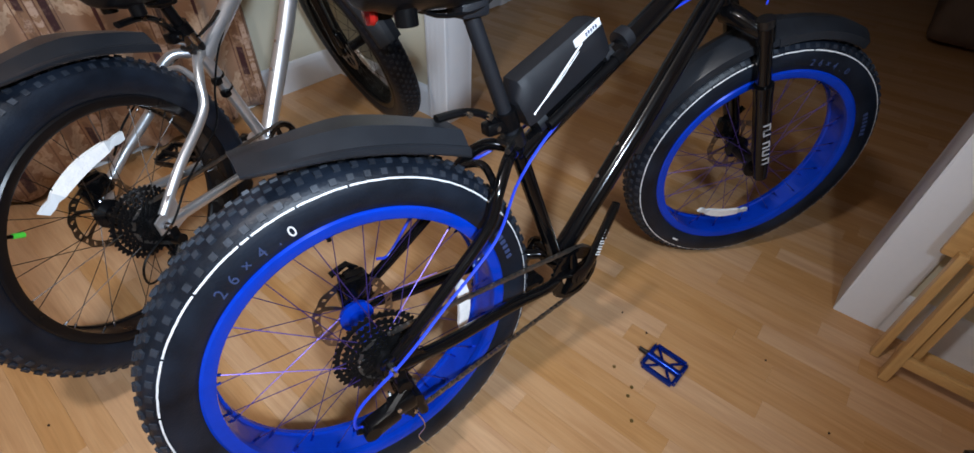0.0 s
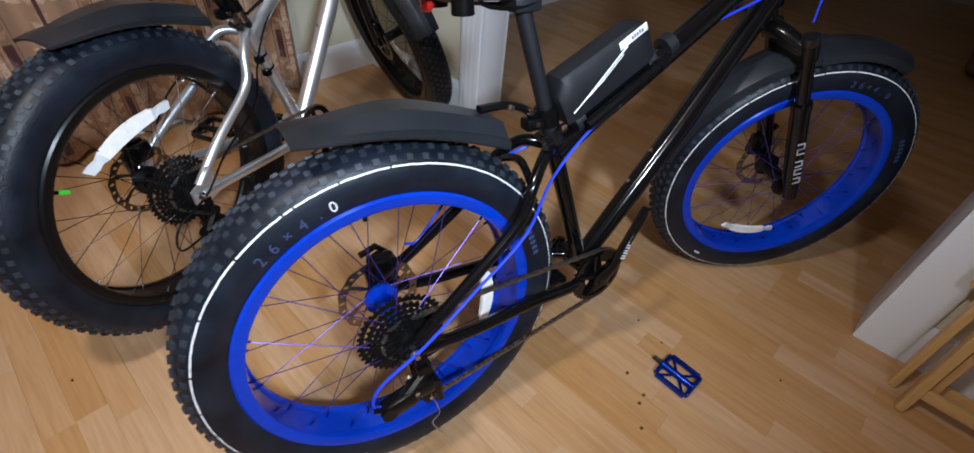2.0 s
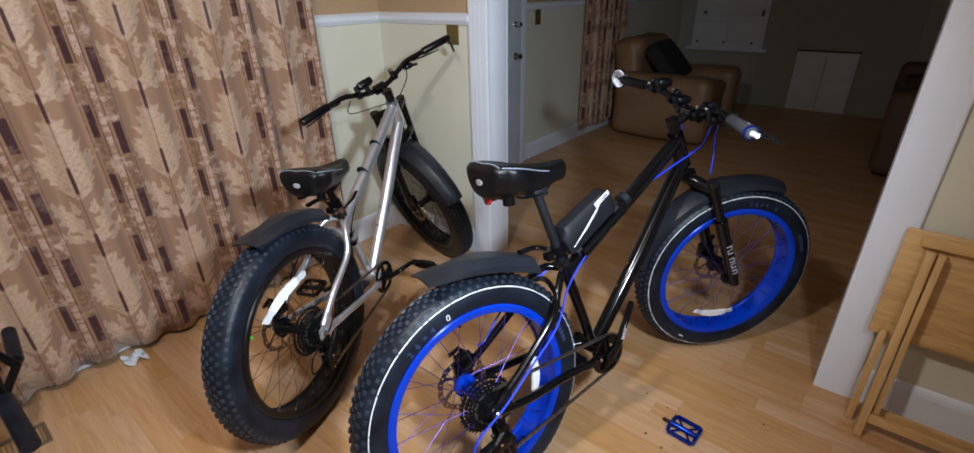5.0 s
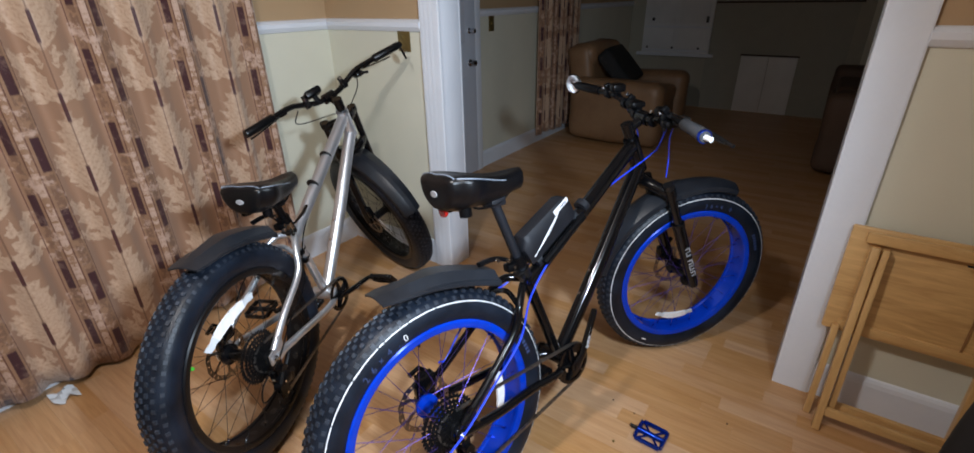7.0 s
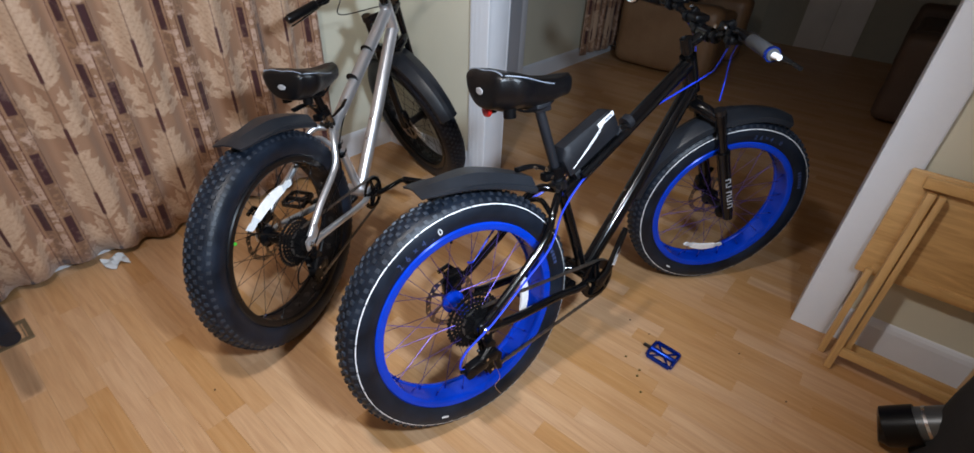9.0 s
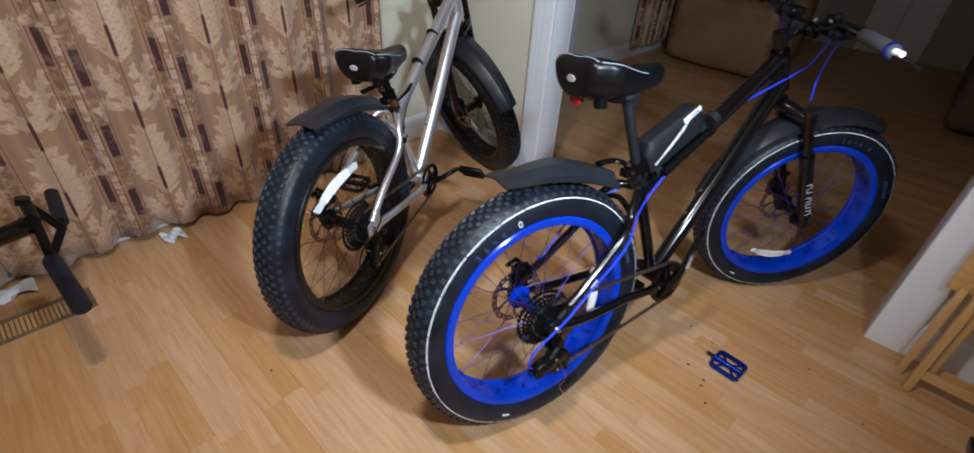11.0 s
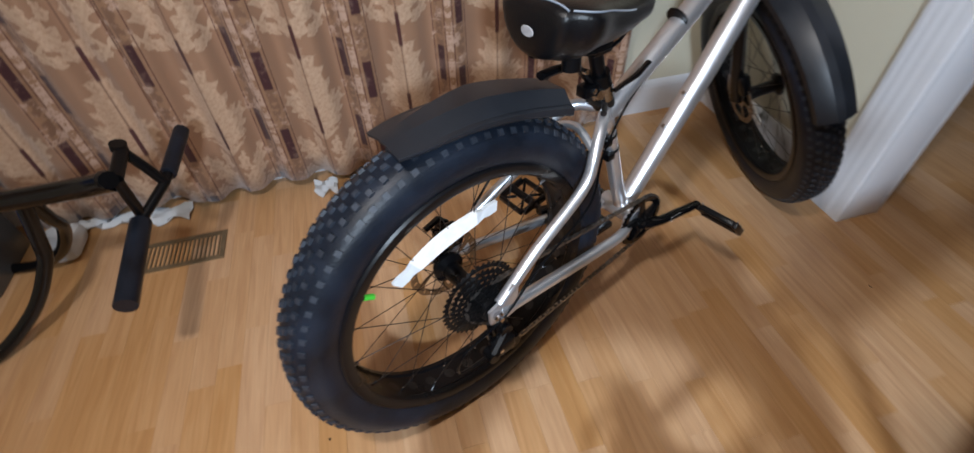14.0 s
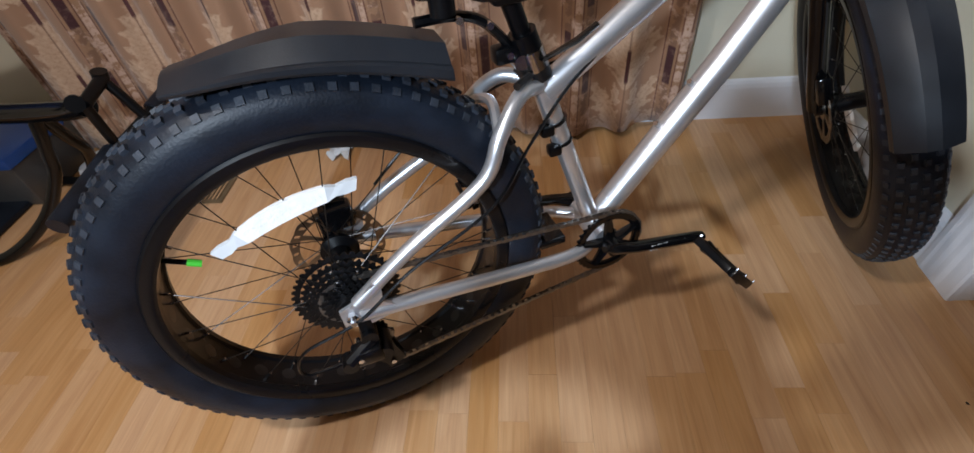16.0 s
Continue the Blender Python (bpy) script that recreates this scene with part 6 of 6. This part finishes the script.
bm = B(); box(bm, (0.36, -0.05, 0.40), (0.03, 0.02, 0.07), bevel=0.004); part("latch", bm, STEEL, wn)

cd_ = thing("closet_door", pose(0.58, FY - 0.005, 0), "dull white panelled closet door with a dark knob", "door", kind="structure")
bm = B(); box(bm, (0, -0.018, 1.0), (0.72, 0.036, 1.98), bevel=0.003); part("door_leaf", bm, PANELWHITE, cd_)
for z_, h_ in ((0.42, 0.62), (1.35, 0.95)):
    bm = B(); box(bm, (0, -0.039, z_), (0.46, 0.008, h_), bevel=0.003); part("door_panel", bm, PANELWHITE, cd_)
for x_ in (-0.405, 0.405):
    bm = B(); box(bm, (x_, -0.012, 1.03), (0.07, 0.024, 2.06), bevel=0.003); part("door_casing", bm, WALLCREAM, cd_)
bm = B(); lathe(bm, [(0.0, -0.05), (0.022, -0.042), (0.026, -0.03), (0.011, -0.018), (0.011, 0.0)], closed=False, seg=14); part("knob", bm, STEEL, cd_, m=Matrix.Translation((-0.28, -0.04, 0.85)))

# ---- laminate strips ----
def strip_wood():
    m = bpy.data.materials.new("oak_laminate")
    m.use_nodes = True
    nt = m.node_tree; n, l = nt.nodes, nt.links
    b = n["Principled BSDF"]
    oi = n.new("ShaderNodeObjectInfo"); ge = n.new("ShaderNodeNewGeometry"); tc = n.new("ShaderNodeTexCoord")
    rnd = n.new("ShaderNodeMath"); rnd.operation = "ADD"
    l.new(oi.outputs["Random"], rnd.inputs[0]); l.new(ge.outputs["Random Per Island"], rnd.inputs[1])
    fr_ = n.new("ShaderNodeMath"); fr_.operation = "FRACT"; l.new(rnd.outputs[0], fr_.inputs[0])
    off = n.new("ShaderNodeCombineXYZ")
    k = n.new("ShaderNodeMath"); k.operation = "MULTIPLY"; k.inputs[1].default_value = 57.0; l.new(fr_.outputs[0], k.inputs[0])
    l.new(k.outputs[0], off.inputs["Z"]); l.new(k.outputs[0], off.inputs["X"])
    pos = n.new("ShaderNodeVectorMath"); pos.operation = "ADD"; l.new(ge.outputs["Position"], pos.inputs[0]); l.new(off.outputs[0], pos.inputs[1])
    mp = n.new("ShaderNodeMapping"); mp.inputs["Scale"].default_value = (1.6, 22, 1); l.new(pos.outputs[0], mp.inputs["Vector"])
    grain = n.new("ShaderNodeTexNoise"); grain.inputs["Scale"].default_value = 2.4; grain.inputs["Detail"].default_value = 8; grain.inputs["Distortion"].default_value = 0.9
    l.new(mp.outputs[0], grain.inputs["Vector"])
    mp2 = n.new("ShaderNodeMapping"); mp2.inputs["Scale"].default_value = (5, 150, 1); l.new(pos.outputs[0], mp2.inputs["Vector"])
    pore = n.new("ShaderNodeTexNoise"); pore.inputs["Scale"].default_value = 2.0; pore.inputs["Detail"].default_value = 4; l.new(mp2.outputs[0], pore.inputs["Vector"])
    ramp = n.new("ShaderNodeValToRGB"); r = ramp.color_ramp
    r.elements[0].position, r.elements[0].color = 0.25, (0.475, 0.248, 0.108, 1)
    r.elements[1].position, r.elements[1].color = 0.75, (0.61, 0.358, 0.178, 1)
    e = r.elements.new(0.5); e.color = (0.55, 0.307, 0.142, 1)
    l.new(grain.outputs["Fac"], ramp.inputs["Fac"])
    tone = n.new("ShaderNodeMapRange"); tone.inputs["To Min"].default_value = 0.90; tone.inputs["To Max"].default_value = 1.05; l.new(fr_.outputs[0], tone.inputs["Value"])
    pm = n.new("ShaderNodeMapRange"); pm.inputs["From Min"].default_value = 0.35; pm.inputs["From Max"].default_value = 0.55; pm.inputs["To Min"].default_value = 0.92; pm.inputs["To Max"].default_value = 1.0
    l.new(pore.outputs["Fac"], pm.inputs["Value"])
    tm = n.new("ShaderNodeMath"); tm.operation = "MULTIPLY"; l.new(tone.outputs[0], tm.inputs[0]); l.new(pm.outputs[0], tm.inputs[1])
    hs = n.new("ShaderNodeHueSaturation"); l.new(ramp.outputs["Color"], hs.inputs["Color"]); l.new(tm.outputs[0], hs.inputs["Value"])
    sat = n.new("ShaderNodeMapRange"); sat.inputs["To Min"].default_value = 1.08; sat.inputs["To Max"].default_value = 0.88; l.new(fr_.outputs[0], sat.inputs["Value"]); l.new(sat.outputs[0], hs.inputs["Saturation"])
    l.new(hs.outputs["Color"], b.inputs["Base Color"])
    rr = n.new("ShaderNodeMapRange"); rr.inputs["To Min"].default_value = 0.26; rr.inputs["To Max"].default_value = 0.5; l.new(grain.outputs["Fac"], rr.inputs["Value"]); l.new(rr.outputs[0], b.inputs["Roughness"])
    bp = n.new("ShaderNodeBump"); bp.inputs["Strength"].default_value = 0.12; bp.inputs["Distance"].default_value = 0.001; l.new(pore.outputs["Fac"], bp.inputs["Height"]); l.new(bp.outputs["Normal"], b.inputs["Normal"])
    return m
OAK = strip_wood()
floor_ob = slab("floor", (-3.1, -4.1, -0.0058), (2.7, 5.8, -0.0036), mat("joint_wood", (0.42, 0.235, 0.11), 0.6), label="light oak strip laminate floor", category="floor")
SW = 0.062
def strip_mesh(L, w):
    bm = B()
    g, h = 0.00004, 0.0036
    lo = [bm.verts.new((x, y, -h)) for x, y in ((g, g), (L - g, g), (L - g, w - g), (g, w - g))]
    e = 0.00012
    tp = [bm.verts.new((x, y, 0)) for x, y in ((g + e, g + e), (L - g - e, g + e), (L - g - e, w - g - e), (g + e, w - g - e))]
    bm.faces.new(tp)
    for i in range(4):
        bm.faces.new((lo[i], lo[(i + 1) % 4], tp[(i + 1) % 4], tp[i]))
    me = bpy.data.meshes.new("floor_strip"); bm.to_mesh(me); bm.free()
    me.materials.append(OAK)
    return me
rng = random.Random(21)
LENS = (0.29, 0.36, 0.43, 0.50, 0.33, 0.58)
SM = {L: strip_mesh(L, SW) for L in LENS}
rest_v, rest_f = [], []
singles = 0
y = -4.0
while y < 5.6:
    x = -3.0 - rng.random() * 0.5
    while x < 2.6:
        L = rng.choice(LENS)
        near = -2.30 < x < 0.12 and -2.0 < y < -0.1 and singles < 300
        if near:
            ob = new("floor_strip", SM[L]); ob.parent = floor_ob
            ob.matrix_basis = Matrix.Translation((x - floor_ob.location.x, y - floor_ob.location.y, -floor_ob.location.z))
            singles += 1
        else:
            i = len(rest_v)
            g = 0.00012
            rest_v += [(x + g, y + g, 0), (x + L - g, y + g, 0), (x + L - g, y + SW - g, 0), (x + g, y + SW - g, 0), (x, y, -0.0036), (x + L, y, -0.0036), (x + L, y + SW, -0.0036), (x, y + SW, -0.0036)]
            rest_f += [(i, i + 1, i + 2, i + 3), (i + 4, i + 5, i + 1, i), (i + 5, i + 6, i + 2, i + 1), (i + 6, i + 7, i + 3, i + 2), (i + 7, i + 4, i, i + 3)]
        x += L
    y += SW
me = bpy.data.meshes.new("floor_strips"); me.from_pydata(rest_v, [], rest_f); me.materials.append(OAK)
ob = new("floor_strips", me); ob.parent = floor_ob
ob.matrix_basis = Matrix.Translation((-floor_ob.location.x, -floor_ob.location.y, -floor_ob.location.z))
tagged(ob, kind="stuff")
